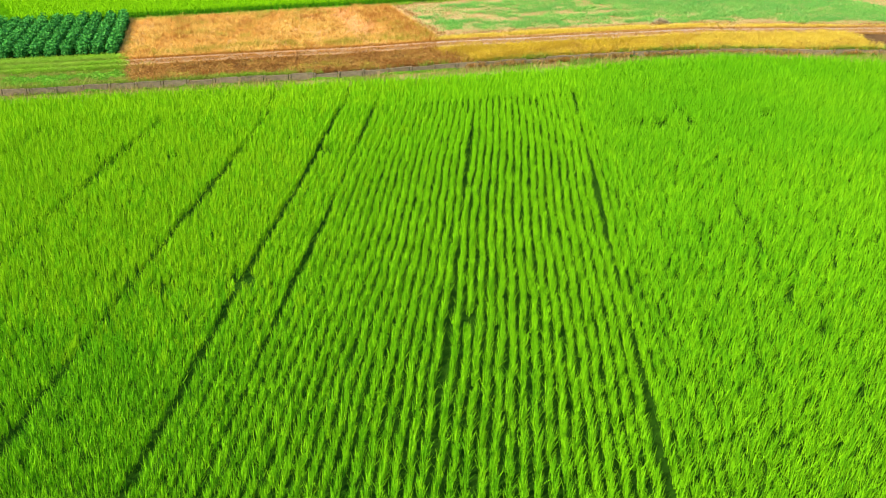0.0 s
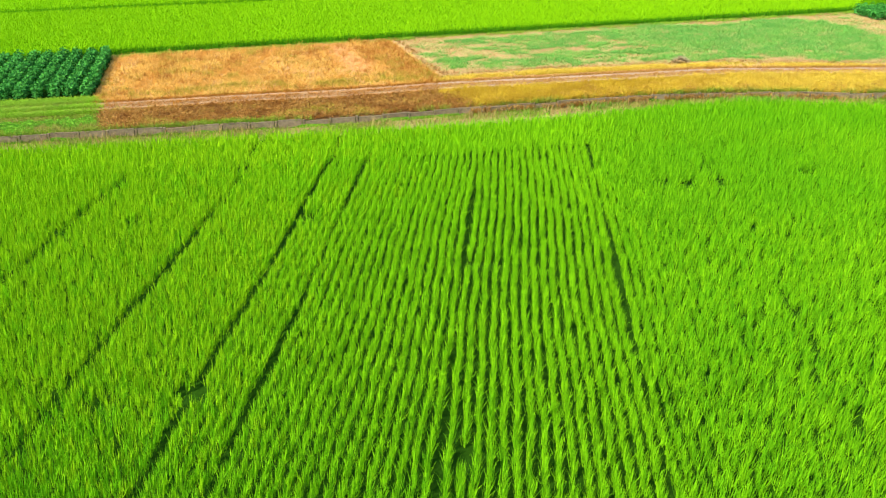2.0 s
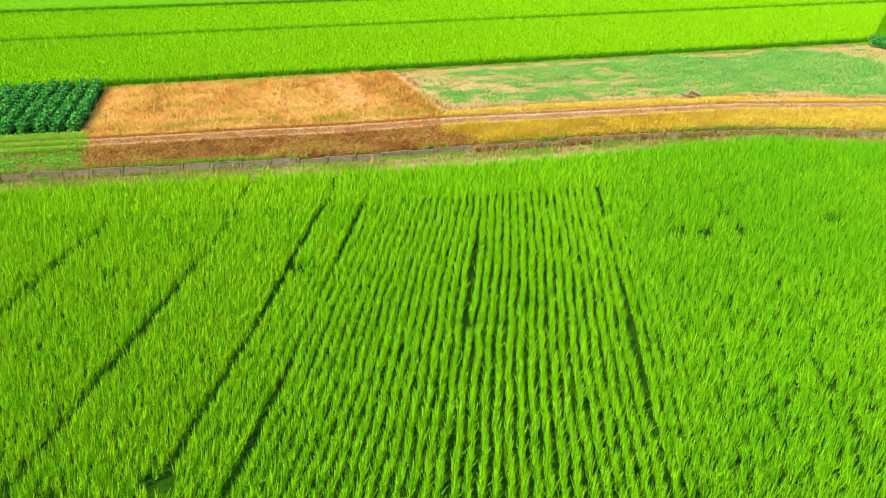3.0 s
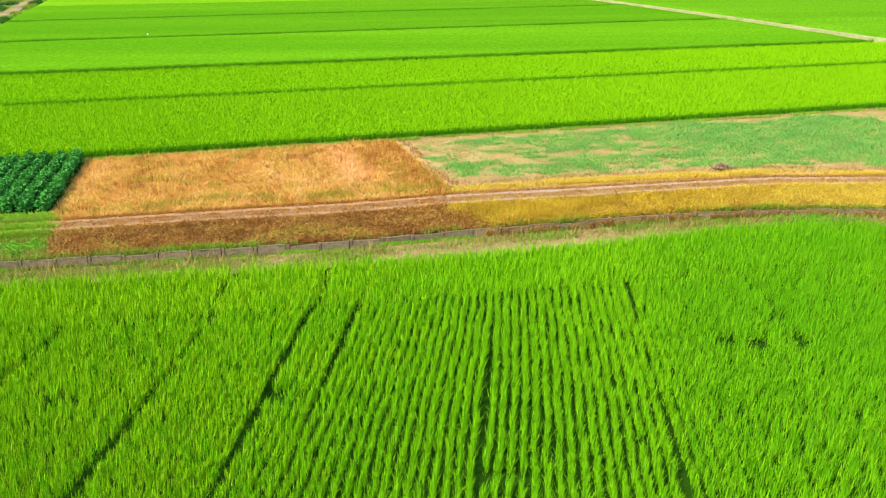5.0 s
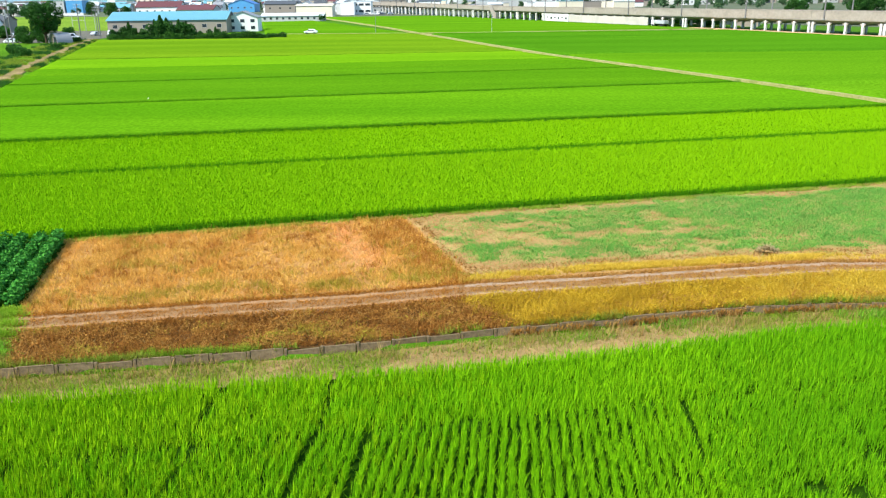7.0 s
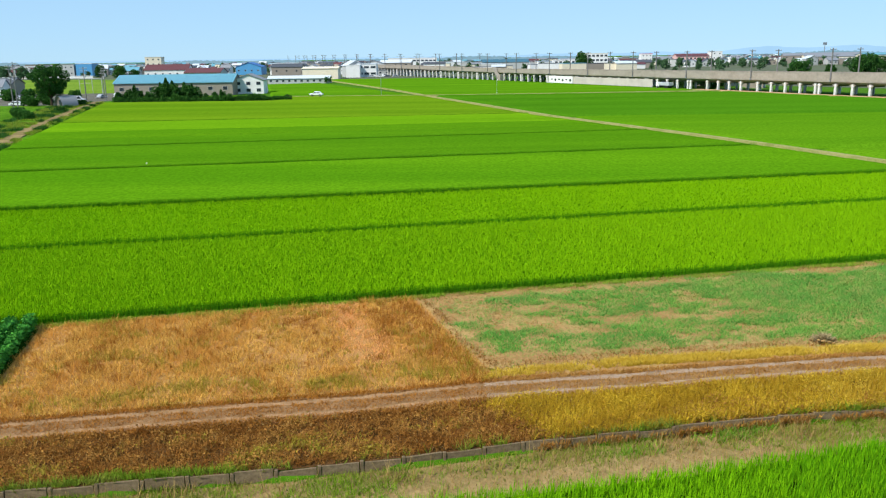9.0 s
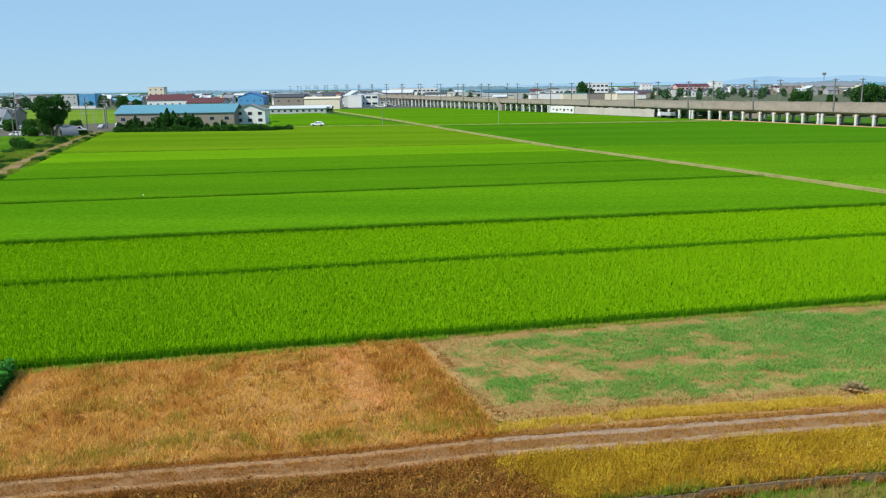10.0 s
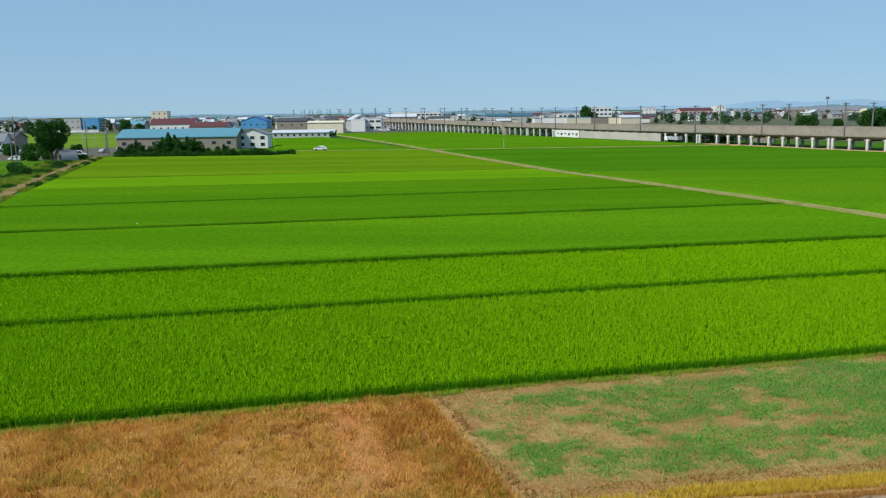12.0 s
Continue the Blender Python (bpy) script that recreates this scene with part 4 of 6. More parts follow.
# ---- low retaining wall ----
wall = thing("retaining_wall", "low weathered concrete panel wall below the track", "wall", "", "structure")
panel_bm = box(bmesh.new(), -0.615, 0.60, -0.04, 0.04, -0.55, 0.13, 0.012)
panel_mesh = bpy.data.meshes.new("panel")
panel_bm.to_mesh(panel_mesh)
panel_mesh.materials.append(CONCRETE)
post_bm = box(bmesh.new(), -0.06, 0.06, -0.065, 0.05, -0.55, 0.12, 0.015)
post_mesh = bpy.data.meshes.new("post")
post_bm.to_mesh(post_mesh)
post_mesh.materials.append(CONCRETE)
x = -36.0
while x < 44:
    slope = float(WALL_LINE(x + 1.3) - WALL_LINE(x)) / 1.3
    a = math.atan(slope)
    xm, step = x + 0.69 * math.cos(a), 1.38 * math.cos(a)
    pn = link("panel", panel_mesh, None, wall)
    pn.matrix_local = pose(xm, float(WALL_LINE(xm)), random.uniform(-0.10, 0.02), random.uniform(-7, 4), random.uniform(-1.6, 1.6), math.degrees(a))
    ps = link("post", post_mesh, None, wall)
    ps.matrix_local = pose(x, float(WALL_LINE(x)), random.uniform(-0.02, 0.02), random.uniform(-3, 3), random.uniform(-2, 2), math.degrees(a))
    x += step


# ---- roads and plain beyond ----
def ribbon(name, pts, width, z, material, label, category="road"):
    pts = [Vector((*p, 0)) for p in pts]
    fine = []
    for a, b in zip(pts, pts[1:]):
        n = max(2, int((b - a).length / 6))
        fine += [a.lerp(b, k / n) for k in range(n)]
    fine.append(pts[-1])
    bm, prev = bmesh.new(), None
    for k, c in enumerate(fine):
        d = (fine[min(k + 1, len(fine) - 1)] - fine[max(k - 1, 0)]).normalized()
        s = Vector((-d.y, d.x, 0))
        w = width * (1 + 0.12 * math.sin(k * 1.7) + 0.08 * math.sin(k * 0.6))
        row = [bm.verts.new(c + s * w * u + Vector((0, 0, zz))) for u, zz in ((-0.53, -0.03), (-0.5, z), (0, z + 0.03), (0.5, z), (0.53, -0.03))]
        if prev:
            for j in range(4):
                bm.faces.new((prev[j], prev[j + 1], row[j + 1], row[j]))
        prev = row
    bmesh.ops.recalc_face_normals(bm, faces=bm.faces)
    mesh = bpy.data.meshes.new(name)
    bm.to_mesh(mesh)
    bm.free()
    mesh.materials.append(material)
    return tagged(new(name, mesh), label, category, "", "structure")


ribbon("farm_road", ROAD_PTS, 1.0, 0.42, FARM_ROAD, "pale gravel farm road with grassy edges between paddies")
ribbon("cross_road", [(-56, 294.6), (-20, 291.6), (-4, 290.3), (20, 290), (45, 292), (92, 296)], 1.3, 0.5, FARM_ROAD, "pale narrow farm road crossing the paddies")


def plain(name, corners, material, z, label):
    (ax, ay), (bx, by), (cx, cy), (dx, dy) = corners
    n, m = 60, 60
    u, v = np.meshgrid(np.linspace(0, 1, n), np.linspace(0, 1, m), indexing="ij")
    x = (ax * (1 - u) + bx * u) * (1 - v) + (dx * (1 - u) + cx * u) * v
    y = (ay * (1 - u) + by * u) * (1 - v) + (dy * (1 - u) + cy * u) * v
    zz = z + 0.05 * wave(x, y, 0.2)
    edge = np.zeros_like(zz, dtype=bool)
    edge[0], edge[-1], edge[:, 0], edge[:, -1] = True, True, True, True
    zz = np.where(edge, 0.0, zz)
    i = (np.arange(n - 1)[:, None] * m + np.arange(m - 1)[None]).ravel()
    tris = np.concatenate([np.stack([i, i + m, i + m + 1], 1), np.stack([i, i + m + 1, i + 1], 1)])
    return tagged(new(name, tri_mesh(name, np.stack([x, y, zz], -1).reshape(-1, 3), tris, material)), label, "rice", "", "stuff")


# ---- paddies right of the farm road, and plots on the other sides ----
PLAIN_A = canopy("rice canopy east", (0.040, 0.138, 0.004), (0.066, 0.198, 0.008), 2.5, 0.04, 0.35)
PLAIN_B = canopy("rice canopy north", (0.062, 0.168, 0.004), (0.098, 0.245, 0.008), 2.5, 0.04, 0.35)
# western paddies get their haze from this muted base colour
PLAIN_HAZED = canopy("hazed rice canopy west", (0.11, 0.19, 0.02), (0.18, 0.28, 0.04), 1.0, 0.02)
RX = lambda y: float(ROAD_X(y)) + 2.2
for (y0, y1, xa, xb, mat, lab) in ((20, 128, 218, 168, PLAIN_B, "deep green rice beyond the farm road"), (129, 189.5, 167.5, 140, PLAIN_B, "green rice beyond the farm road"),
                                   (191.5, 252, 139, 111.6, PLAIN_A, "dark green rice reaching to the railway"), (253, 289, 111, 94.5, PLAIN_A, "dark green rice beside the farm road"),
                                   (294, 380, 91, 53, PLAIN_B, "green rice before the railway"), (381, 505, 52, -2, PLAIN_B, "green rice far along the farm road")):
    plain("rice_plot", ((RX(y0), y0), (xa, y0), (xb, y1), (RX(y1), y1)), mat, 0.45, lab)
plain("rice_plot", ((-52, 260), (RX(260) - 4.5, 260), (RX(289) - 4.5, 288.5), (-58, 292)), CANOPY[7], 0.5, "olive green rice before the narrow road")
plain("rice_plot", ((-60, 297), (RX(297) - 4.6, 293.5), (-66, 440), (-90, 430)), PLAIN_B, 0.45, "green rice behind the cross road")
plain("rice_plot", ((-420, 356), (-128, 352), (-150, 560), (-500, 640)), PLAIN_HAZED, 0.4, "paddies behind the roadside sheds, muted by painted haze")
plain("meadow", ((-180, 40), (-39, 55), (-107, 266), (-200, 266)), canopy("rough meadow", (0.04, 0.12, 0.006), (0.11, 0.24, 0.02), 0.8, 0.05), 0.12, "rough green meadow beside the ditch")
plain("lot_ground", ((-210, 264), (-112, 264), (-112, 350), (-260, 350)), earth("gravel lot", [(0.05, 0.07, 0.03), (0.15, 0.14, 0.12), (0.07, 0.08, 0.045)], 0.25), 0.08, "grey gravel lot round the sheds")
ribbon("ditch_path", [(-42.5, 60), (-72.2, 148), (-89.6, 203), (-100, 238), (-112, 281)], 3.2, 0.24, earth("path earth", [(0.06, 0.10, 0.015), (0.30, 0.22, 0.10), (0.20, 0.15, 0.06), (0.06, 0.11, 0.015)], 0.30, 3.0), "brown earth path along the edge of the paddies")
ribbon("bare_earth", [(-70, 128), (-77, 150), (-83, 170)], 4.0, 0.2, earth("red earth", [(0.20, 0.09, 0.055), (0.32, 0.17, 0.10)], 0.3), "bare reddish earth beside the path")
ribbon("railway_verge", [(160, 150), (131, 214), (119, 243), (108, 265), (96, 293), (88, 309)], 6.0, 0.3, earth("bank soil", [(0.42, 0.25, 0.13), (0.5, 0.33, 0.18)], 0.15), "bare orange earth strip along the viaduct")
town = new("town_ground", tri_mesh("town_ground", np.array([(-900, 565, 0.02), (-140, 565, 0.02), (-100, 445, 0.02), (-66, 445, 0.02), (-40, 520, 0.02), (60, 520, 0.02), (130, 330, 0.02), (260, 150, 0.02), (1500, 150, 0.02), (1500, 2600, 0.02), (-1500, 2600, 0.02), (100, 1500, 0.02)], dtype=float),
           np.array([(n, (n + 1) % 11, 11) for n in range(11)]), earth("town plain", [(0.06, 0.11, 0.04), (0.12, 0.13, 0.09), (0.05, 0.10, 0.03)], 0.03, 0.4)))
tagged(town, "grey-green plain round the town", "ground", "", "structure")

# ---- paints ----
P_WHITE = paint("white wall", (0.74, 0.74, 0.72))
P_CREAM = paint("cream wall", (0.74, 0.66, 0.50))
P_BOARD = paint("dusty cream panel", (0.50, 0.46, 0.40), 0.7, 0.0, 0.6, 0.25)
P_SILVER = paint("dull silver", (0.40, 0.42, 0.44), 0.5)
P_GREY = paint("grey wall", (0.42, 0.43, 0.42))
P_TAN = paint("tan siding", (0.26, 0.225, 0.185))
P_PINK = paint("pink wall", (0.72, 0.44, 0.40))
R_BLUE = paint("blue metal roof", (0.105, 0.29, 0.37), 0.6)
R_DEEP = paint("deep blue roof", (0.03, 0.13, 0.38), 0.5)
R_TEAL = paint("dull teal roof", (0.035, 0.12, 0.17), 0.6)
R_RED = paint("red roof", (0.10, 0.024, 0.026), 0.65)
R_GREY = paint("grey roof", (0.20, 0.21, 0.23), 0.6)
R_DARK = paint("dark tiled roof", (0.06, 0.065, 0.075), 0.55)
R_SILVER = paint("pale metal roof", (0.55, 0.60, 0.64), 0.4)
B_BLUE = paint("bright blue wall", (0.07, 0.29, 0.54), 0.5)
GLASS = paint("dark window glass", (0.03, 0.04, 0.05), 0.12, 0.0, 0.1)
STEEL = paint("galvanised steel", (0.30, 0.31, 0.32), 0.45, 0.6)
POLE = paint("pole concrete", (0.17, 0.165, 0.16), 0.8)
RUBBER = paint("rubber", (0.015, 0.015, 0.016), 0.8)
CAR_WHITE = paint("white car paint", (0.80, 0.81, 0.82), 0.25, 0.0, 0.05)
CAR_DARK = paint("dark car paint", (0.06, 0.065, 0.08), 0.25, 0.0, 0.05)
CAR_SILVER = paint("silver car paint", (0.45, 0.47, 0.5), 0.3, 0.3, 0.05)
VIA = earth("viaduct concrete", [(0.25, 0.22, 0.185), (0.33, 0.295, 0.25), (0.30, 0.265, 0.22), (0.26, 0.235, 0.20)], 0.16, 1.2, 0.2, 0.9, (1, 1, 2.5), 0.05, 0.35)
VIA_COL = earth("pale column concrete", [(0.60, 0.59, 0.56), (0.70, 0.69, 0.66)], 0.3, 2.0, 0.2, 0.9)
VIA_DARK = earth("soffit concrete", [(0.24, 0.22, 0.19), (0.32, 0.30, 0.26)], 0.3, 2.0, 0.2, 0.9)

# ---- viaduct ----
VA, VD = Vector((120.5, 252.5, 0)), Vector((-0.4182, 0.9084, 0))
VN = Vector((0.9084, 0.4182, 0))
V_ANGLE = math.degrees(math.atan2(VD.y, VD.x))
SOFFIT = lambda m: float(np.interp(m, [-160, 0, 75, 224, 356, 450], [3.1, 3.1, 2.95, 3.25, 4.2, 4.6]))
VTOP = lambda m: float(np.interp(m, [-160, 0, 75, 224, 356, 450], [6.4, 6.4, 6.15, 5.7, 6.8, 7.2]))
viaduct = thing("railway_viaduct", "long grey concrete railway viaduct on pale column pairs", "viaduct")


def sweep(name, m0, m1, step, section, material):
    """A bar along the viaduct; section(m) gives its corners as (across, up)."""
    bm, prev = bmesh.new(), None
    n = max(1, int((m1 - m0) / step))
    for k in range(n + 1):
        m = m0 + (m1 - m0) * k / n
        ring = [bm.verts.new(VA + VD * m + VN * u + Vector((0, 0, z))) for u, z in section(m)]
        if prev:
            for j in range(len(ring)):
                bm.faces.new((prev[j], prev[(j + 1) % len(ring)], ring[(j + 1) % len(ring)], ring[j]))
        else:
            bm.faces.new(ring)
        prev = ring
    bm.faces.new(prev[::-1])
    bmesh.ops.recalc_face_normals(bm, faces=bm.faces)
    return part(name, bm, material, viaduct)


m, unit = -134.1, 0
while m < 700:
    e = m + 25.4
    sweep("deck", m + 0.03, e - 0.03, 13, lambda q: [(-0.5, SOFFIT(q) + 0.75), (0.5, SOFFIT(q) + 0.15), (1.2, SOFFIT(q)), (9.0, SOFFIT(q)), (9.7, SOFFIT(q) + 0.15), (10.7, SOFFIT(q) + 0.75), (10.7, SOFFIT(q) + 1.0), (-0.5, SOFFIT(q) + 1.0)], VIA)
    for u in (-0.5, 10.5):
        sweep("parapet", m + 0.03, e - 0.03, 13, lambda q: [(u, SOFFIT(q) + 0.9), (u + 0.2, SOFFIT(q) + 0.9), (u + 0.2, VTOP(q)), (u, VTOP(q))], VIA)
        sweep("coping", m + 0.03, e - 0.03, 13, lambda q: [(u - 0.06, VTOP(q) + 0.003), (u + 0.26, VTOP(q) + 0.003), (u + 0.26, VTOP(q) + 0.14), (u - 0.06, VTOP(q) + 0.14)], VIA)
    m, unit = e, unit + 1
SPANS = [18.0 - 24.6 * k - 5.85 * r for k in range(7) for r in range(5)] + [19.4, 25.2, 31.1, 36.8, 42.6, 50.1, 55.5, 60.8, 66.2, 74.8] + [76.2 + 24.6 * k + 5.8 * r for k in range(26) for r in range(5)]
for q in SPANS:
    for u in (0.35, 9.0):
        c = part("column", box(bmesh.new(), -0.36, 0.36, -0.36, 0.36, -0.5, SOFFIT(q) + 0.3, 0.05), VIA_COL, viaduct)
        c.matrix_local = stand = Matrix.Translation(VA + VD * q + VN * u) @ pose(0, 0, 0, 0, 0, V_ANGLE)
        bm = bmesh.new()                                    # haunches that spread under the deck
        lo, hi = [[bm.verts.new((a, b, SOFFIT(q) + z)) for a, b in ((-w, -0.3), (w, -0.3), (w, 0.3), (-w, 0.3))] for w, z in ((0.37, -0.75), (1.15, 0.02))]
        bm.faces.new(lo[::-1])
        bm.faces.new(hi)
        for n in range(4):
            bm.faces.new((lo[n], lo[(n + 1) % 4], hi[(n + 1) % 4], hi[n]))
        h = part("haunch", bm, VIA, viaduct)
        h.matrix_local = stand
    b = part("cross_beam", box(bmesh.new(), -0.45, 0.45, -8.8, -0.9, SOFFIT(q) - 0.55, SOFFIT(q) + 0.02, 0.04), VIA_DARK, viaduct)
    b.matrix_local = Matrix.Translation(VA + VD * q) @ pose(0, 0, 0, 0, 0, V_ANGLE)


def catenary_pole():
    o = thing("catenary_pole", "tall grey steel overhead line pole on the viaduct", "pole", "overhead line poles")
    part("shaft", tube(bmesh.new(), (0, 0, 0), (0, 0, 9.9), 0.24, 0.18, 8), POLE, o)
    part("arm", tube(bmesh.new(), (0, 0, 7.6), (0, 2.6, 8.0), 0.09, 0.07, 6), STEEL, o)
    part("brace", tube(bmesh.new(), (0, 0, 6.7), (0, 1.9, 7.85), 0.05, 0.05, 6), STEEL, o)
    bar = part("crossbar", box(bmesh.new(), -0.12, 0.12, -1.2, 1.4, 9.35, 9.55, 0.02), STEEL, o)
    for y in (-1.05, 1.25):
        part("insulator", tube(bmesh.new(), (0, y, 9.553), (0, y, 9.95), 0.08, 0.05, 6), P_GREY, bar)
    part("bracket", box(bmesh.new(), -0.25, 0.25, -0.25, 0.35, 0.0, 0.5, 0.02), STEEL, o)
    return o


first = None
for k in range(-3, 22):
    m = 13.5 + 31.5 * k
    for u, turn in ((-0.72, 180), (10.95, 0)):
        mat = Matrix.Translation(VA + VD * m + VN * u + Vector((0, 0, SOFFIT(m) + 0.75))) @ pose(0, 0, 0, 0, 0, V_ANGLE + turn)
        if first is None:
            first = catenary_pole()
            first.matrix_world = mat
        else:
            copy_thing(first, mat)


def local(m, u=0.0, z=0.0, turn=0.0):
    return Matrix.Translation(VA + VD * m + VN * u + Vector((0, 0, z))) @ pose(0, 0, 0, 0, 0, V_ANGLE + turn)


hoarding = thing("hoarding", "long white panel wall under the viaduct", "wall", at=local(96, -0.2))
for k in range(13):
    o = part("panel", box(bmesh.new(), k * 4.25, k * 4.25 + 4.22, -0.06, 0.06, 0.0, 3.0, 0.01), P_BOARD, hoarding)
for k in range(14):
    part("post", box(bmesh.new(), k * 4.25 - 0.1, k * 4.25 + 0.08, -0.14, -0.07, 0.0, 3.1, 0.01), P_GREY, hoarding)
shed = thing("storage_shed", "white shed with dark openings under the viaduct", "shed", at=local(152, -0.15))
part("wall", box(bmesh.new(), 0, 20, -2.6, 0.0, 0.0, 3.2, 0.03), P_WHITE, shed)
for k in range(6):
    part("opening", box(bmesh.new(), 1.2 + k * 3.1, 2.6 + k * 3.1, 0.003, 0.05, 0.9 + 0.5 * (k % 2), 1.9, 0.01), GLASS, shed)
stair = thing("stair_tower", "pale concrete inclined stair up to the viaduct", "stairs", at=local(224, -2.5))
bm = bmesh.new()
for a, b in (((0, 0, 6.9), (-7.5, 0, 0.0)),):
    d = 0.7
    vs = [bm.verts.new(v) for v in ((a[0], -0.9, a[2]), (a[0] - 1.0, -0.9, a[2]), (b[0] - 1.0, -0.9, b[2]), (b[0], -0.9, b[2]), (a[0], 0.9, a[2]), (a[0] - 1.0, 0.9, a[2]), (b[0] - 1.0, 0.9, b[2]), (b[0], 0.9, b[2]))]
    for f in ((0, 1, 2, 3), (7, 6, 5, 4), (0, 4, 5, 1), (1, 5, 6, 2), (2, 6, 7, 3), (3, 7, 4, 0)):
        bm.faces.new([vs[i] for i in f])
bmesh.ops.recalc_face_normals(bm, faces=bm.faces)
part("flight", bm, VIA, stair)
part("support", box(bmesh.new(), -9.6, -8.4, -0.8, 0.8, 0.0, 3.2, 0.04), VIA_DARK, stair)


# ---- buildings ----
PANE = bpy.data.meshes.new("window")
box(bmesh.new(), -0.5, 0.5, -0.06, 0.06, -0.5, 0.5).to_mesh(PANE)
PANE.materials.append(GLASS)


def small_windows(o, w, d, h, cols, rows):
    for r in range(rows):
        for c in range(cols):
            g = link("window", PANE, None, o)
            g.matrix_local = pose(-w / 2 + w * (c + 0.5) / cols, -d / 2, h * (r + 0.55) / rows) @ Matrix.Diagonal((1.3, 1, 1.1, 1))


def windows_on(o, w, d, h, cols, rows, side=-1, win_w=1.2, win_h=1.0):
    for r in range(rows):
        for c in range(cols):
            x, z = -w / 2 + w * (c + 0.5) / cols, h * (r + 0.55) / rows
            y = side * d / 2
            fr = part("window", box(bmesh.new(), x - win_w / 2 - 0.08, x + win_w / 2 + 0.08, y - 0.05, y + 0.05, z - win_h / 2 - 0.08, z + win_h / 2 + 0.08), P_GREY, o)
            part("pane", box(bmesh.new(), x - win_w / 2, x + win_w / 2, y + side * 0.055 - 0.01, y + side * 0.055 + 0.01, z - win_h / 2, z + win_h / 2), GLASS, fr)


def building(name, label, x, y, turn, w, d, h, rise, wall_mat, roof_mat, cols=0, rows=0, kind="gable", category="building", group="", win=(1.2, 1.0)):
    """Walls, a gable along x (or along y), or a flat roof with a parapet, eaves and windows."""
    o = thing(name, label, category, group, at=pose(x, y, 0, 0, 0, turn))
    bm = bmesh.new()
    if kind == "flat":
        box(bm, -w / 2, w / 2, -d / 2, d / 2, -0.2, h)
        part("wall", bm, wall_mat, o)
        bm = bmesh.new()
        box(bm, -w / 2 - 0.15, w / 2 + 0.15, -d / 2 - 0.15, d / 2 + 0.15, h + 0.003, h + 0.45)
        part("roof", bm, roof_mat, o)
    else:
        along = kind == "gable"
        if along:
            prof = [(-d / 2, -0.2), (d / 2, -0.2), (d / 2, h), (0, h + rise), (-d / 2, h)]
            ends = (-w / 2, w / 2)
            put = lambda e, a, z: (e, a, z)
        else:
            prof = [(-w / 2, -0.2), (w / 2, -0.2), (w / 2, h), (0, h + rise), (-w / 2, h)]
            ends = (-d / 2, d / 2)
            put = lambda e, a, z: (a, e, z)
        rings = [[bm.verts.new(put(e, a, z)) for a, z in prof] for e in ends]
        for j in range(5):
            bm.faces.new((rings[0][j], rings[0][(j + 1) % 5], rings[1][(j + 1) % 5], rings[1][j]))
        bm.faces.new(rings[0])
        bm.faces.new(rings[1][::-1])
        bmesh.ops.recalc_face_normals(bm, faces=bm.faces)
        part("wall", bm, wall_mat, o)
        bm = bmesh.new()
        half, over = (d / 2 if along else w / 2), 0.4
        k = rise / half
        prof = [(-half - over, h - over * k + 0.02), (0, h + rise + 0.02), (half + over, h - over * k + 0.02), (half + over, h - over * k + 0.22), (0, h + rise + 0.24), (-half - over, h - over * k + 0.22)]
        rings = [[bm.verts.new(put(e, a, z)) for a, z in prof] for e in (ends[0] - over, ends[1] + over)]
        for j in range(6):
            bm.faces.new((rings[0][j], rings[0][(j + 1) % 6], rings[1][(j + 1) % 6], rings[1][j]))
        bm.faces.new((rings[0][0], rings[0][1], rings[0][4], rings[0][5]))
        bm.faces.new((rings[0][1], rings[0][2], rings[0][3], rings[0][4]))
        bm.faces.new((rings[1][0], rings[1][1], rings[1][4], rings[1][5]))
        bm.faces.new((rings[1][1], rings[1][2], rings[1][3], rings[1][4]))
        bmesh.ops.recalc_face_normals(bm, faces=bm.faces)
        part("roof", bm, roof_mat, o)
    if cols and group == "town":
        small_windows(o, w, d, h, cols, rows)
    elif cols:
        windows_on(o, w, d, h, cols, rows, -1, *win)
    return o


wh = building("warehouse", "long tan warehouse with a blue metal roof behind conifers", -100.6, 327, 2, 43, 16, 4.7, 2.7, P_TAN, R_BLUE, 8, 1, win=(1.6, 1.2), category="warehouse")
for k in range(42):                                         # standing seams on the roof slope toward the fields
    x = -21.2 + k * 1.03
    bm = bmesh.new()
    vs = [bm.verts.new(v) for v in ((x, -8.4, 4.80), (x + 0.07, -8.4, 4.80), (x + 0.07, 0, 7.66), (x, 0, 7.66), (x, -8.4, 4.90), (x + 0.05, -8.4, 4.84), (x + 0.05, 0, 7.69), (x, 0, 7.69))]
    for f in ((0, 1, 2, 3), (4, 7, 6, 5), (0, 4, 5, 1), (1, 5, 6, 2), (2, 6, 7, 3), (3, 7, 4, 0)):
        bm.faces.new([vs[i] for i in f])
    part("seam", bm, R_BLUE, wh)
building("office_house", "white two-storey gabled house beside the warehouse", -75.3, 333, 3, 11.4, 9, 5.0, 2.2, P_WHITE, R_GREY, 3, 2, "cross", "house", win=(1.5, 1.1))
building("long_shed", "long low pale shed with a silver roof", -77, 449, 0, 32, 8, 2.6, 1.2, P_GREY, R_SILVER, 10, 1, category="shed")
building("cream_hall", "cream-walled hall with a pale roof", -78, 533, 0, 22, 14, 6.4, 0.9, P_CREAM, P_CREAM, 0, 0, category="hall")
building("white_works", "white workshop with a band of windows", -61, 560, 0, 9, 10, 7.6, 0, P_WHITE, P_WHITE, 0, 0, "flat", "workshop")
building("white_works", "white two-storey works with blue glazed strips", -53, 571, 0, 13, 12, 8.2, 0, P_WHITE, R_SILVER, 3, 2, "flat", "workshop", win=(3.2, 1.3))
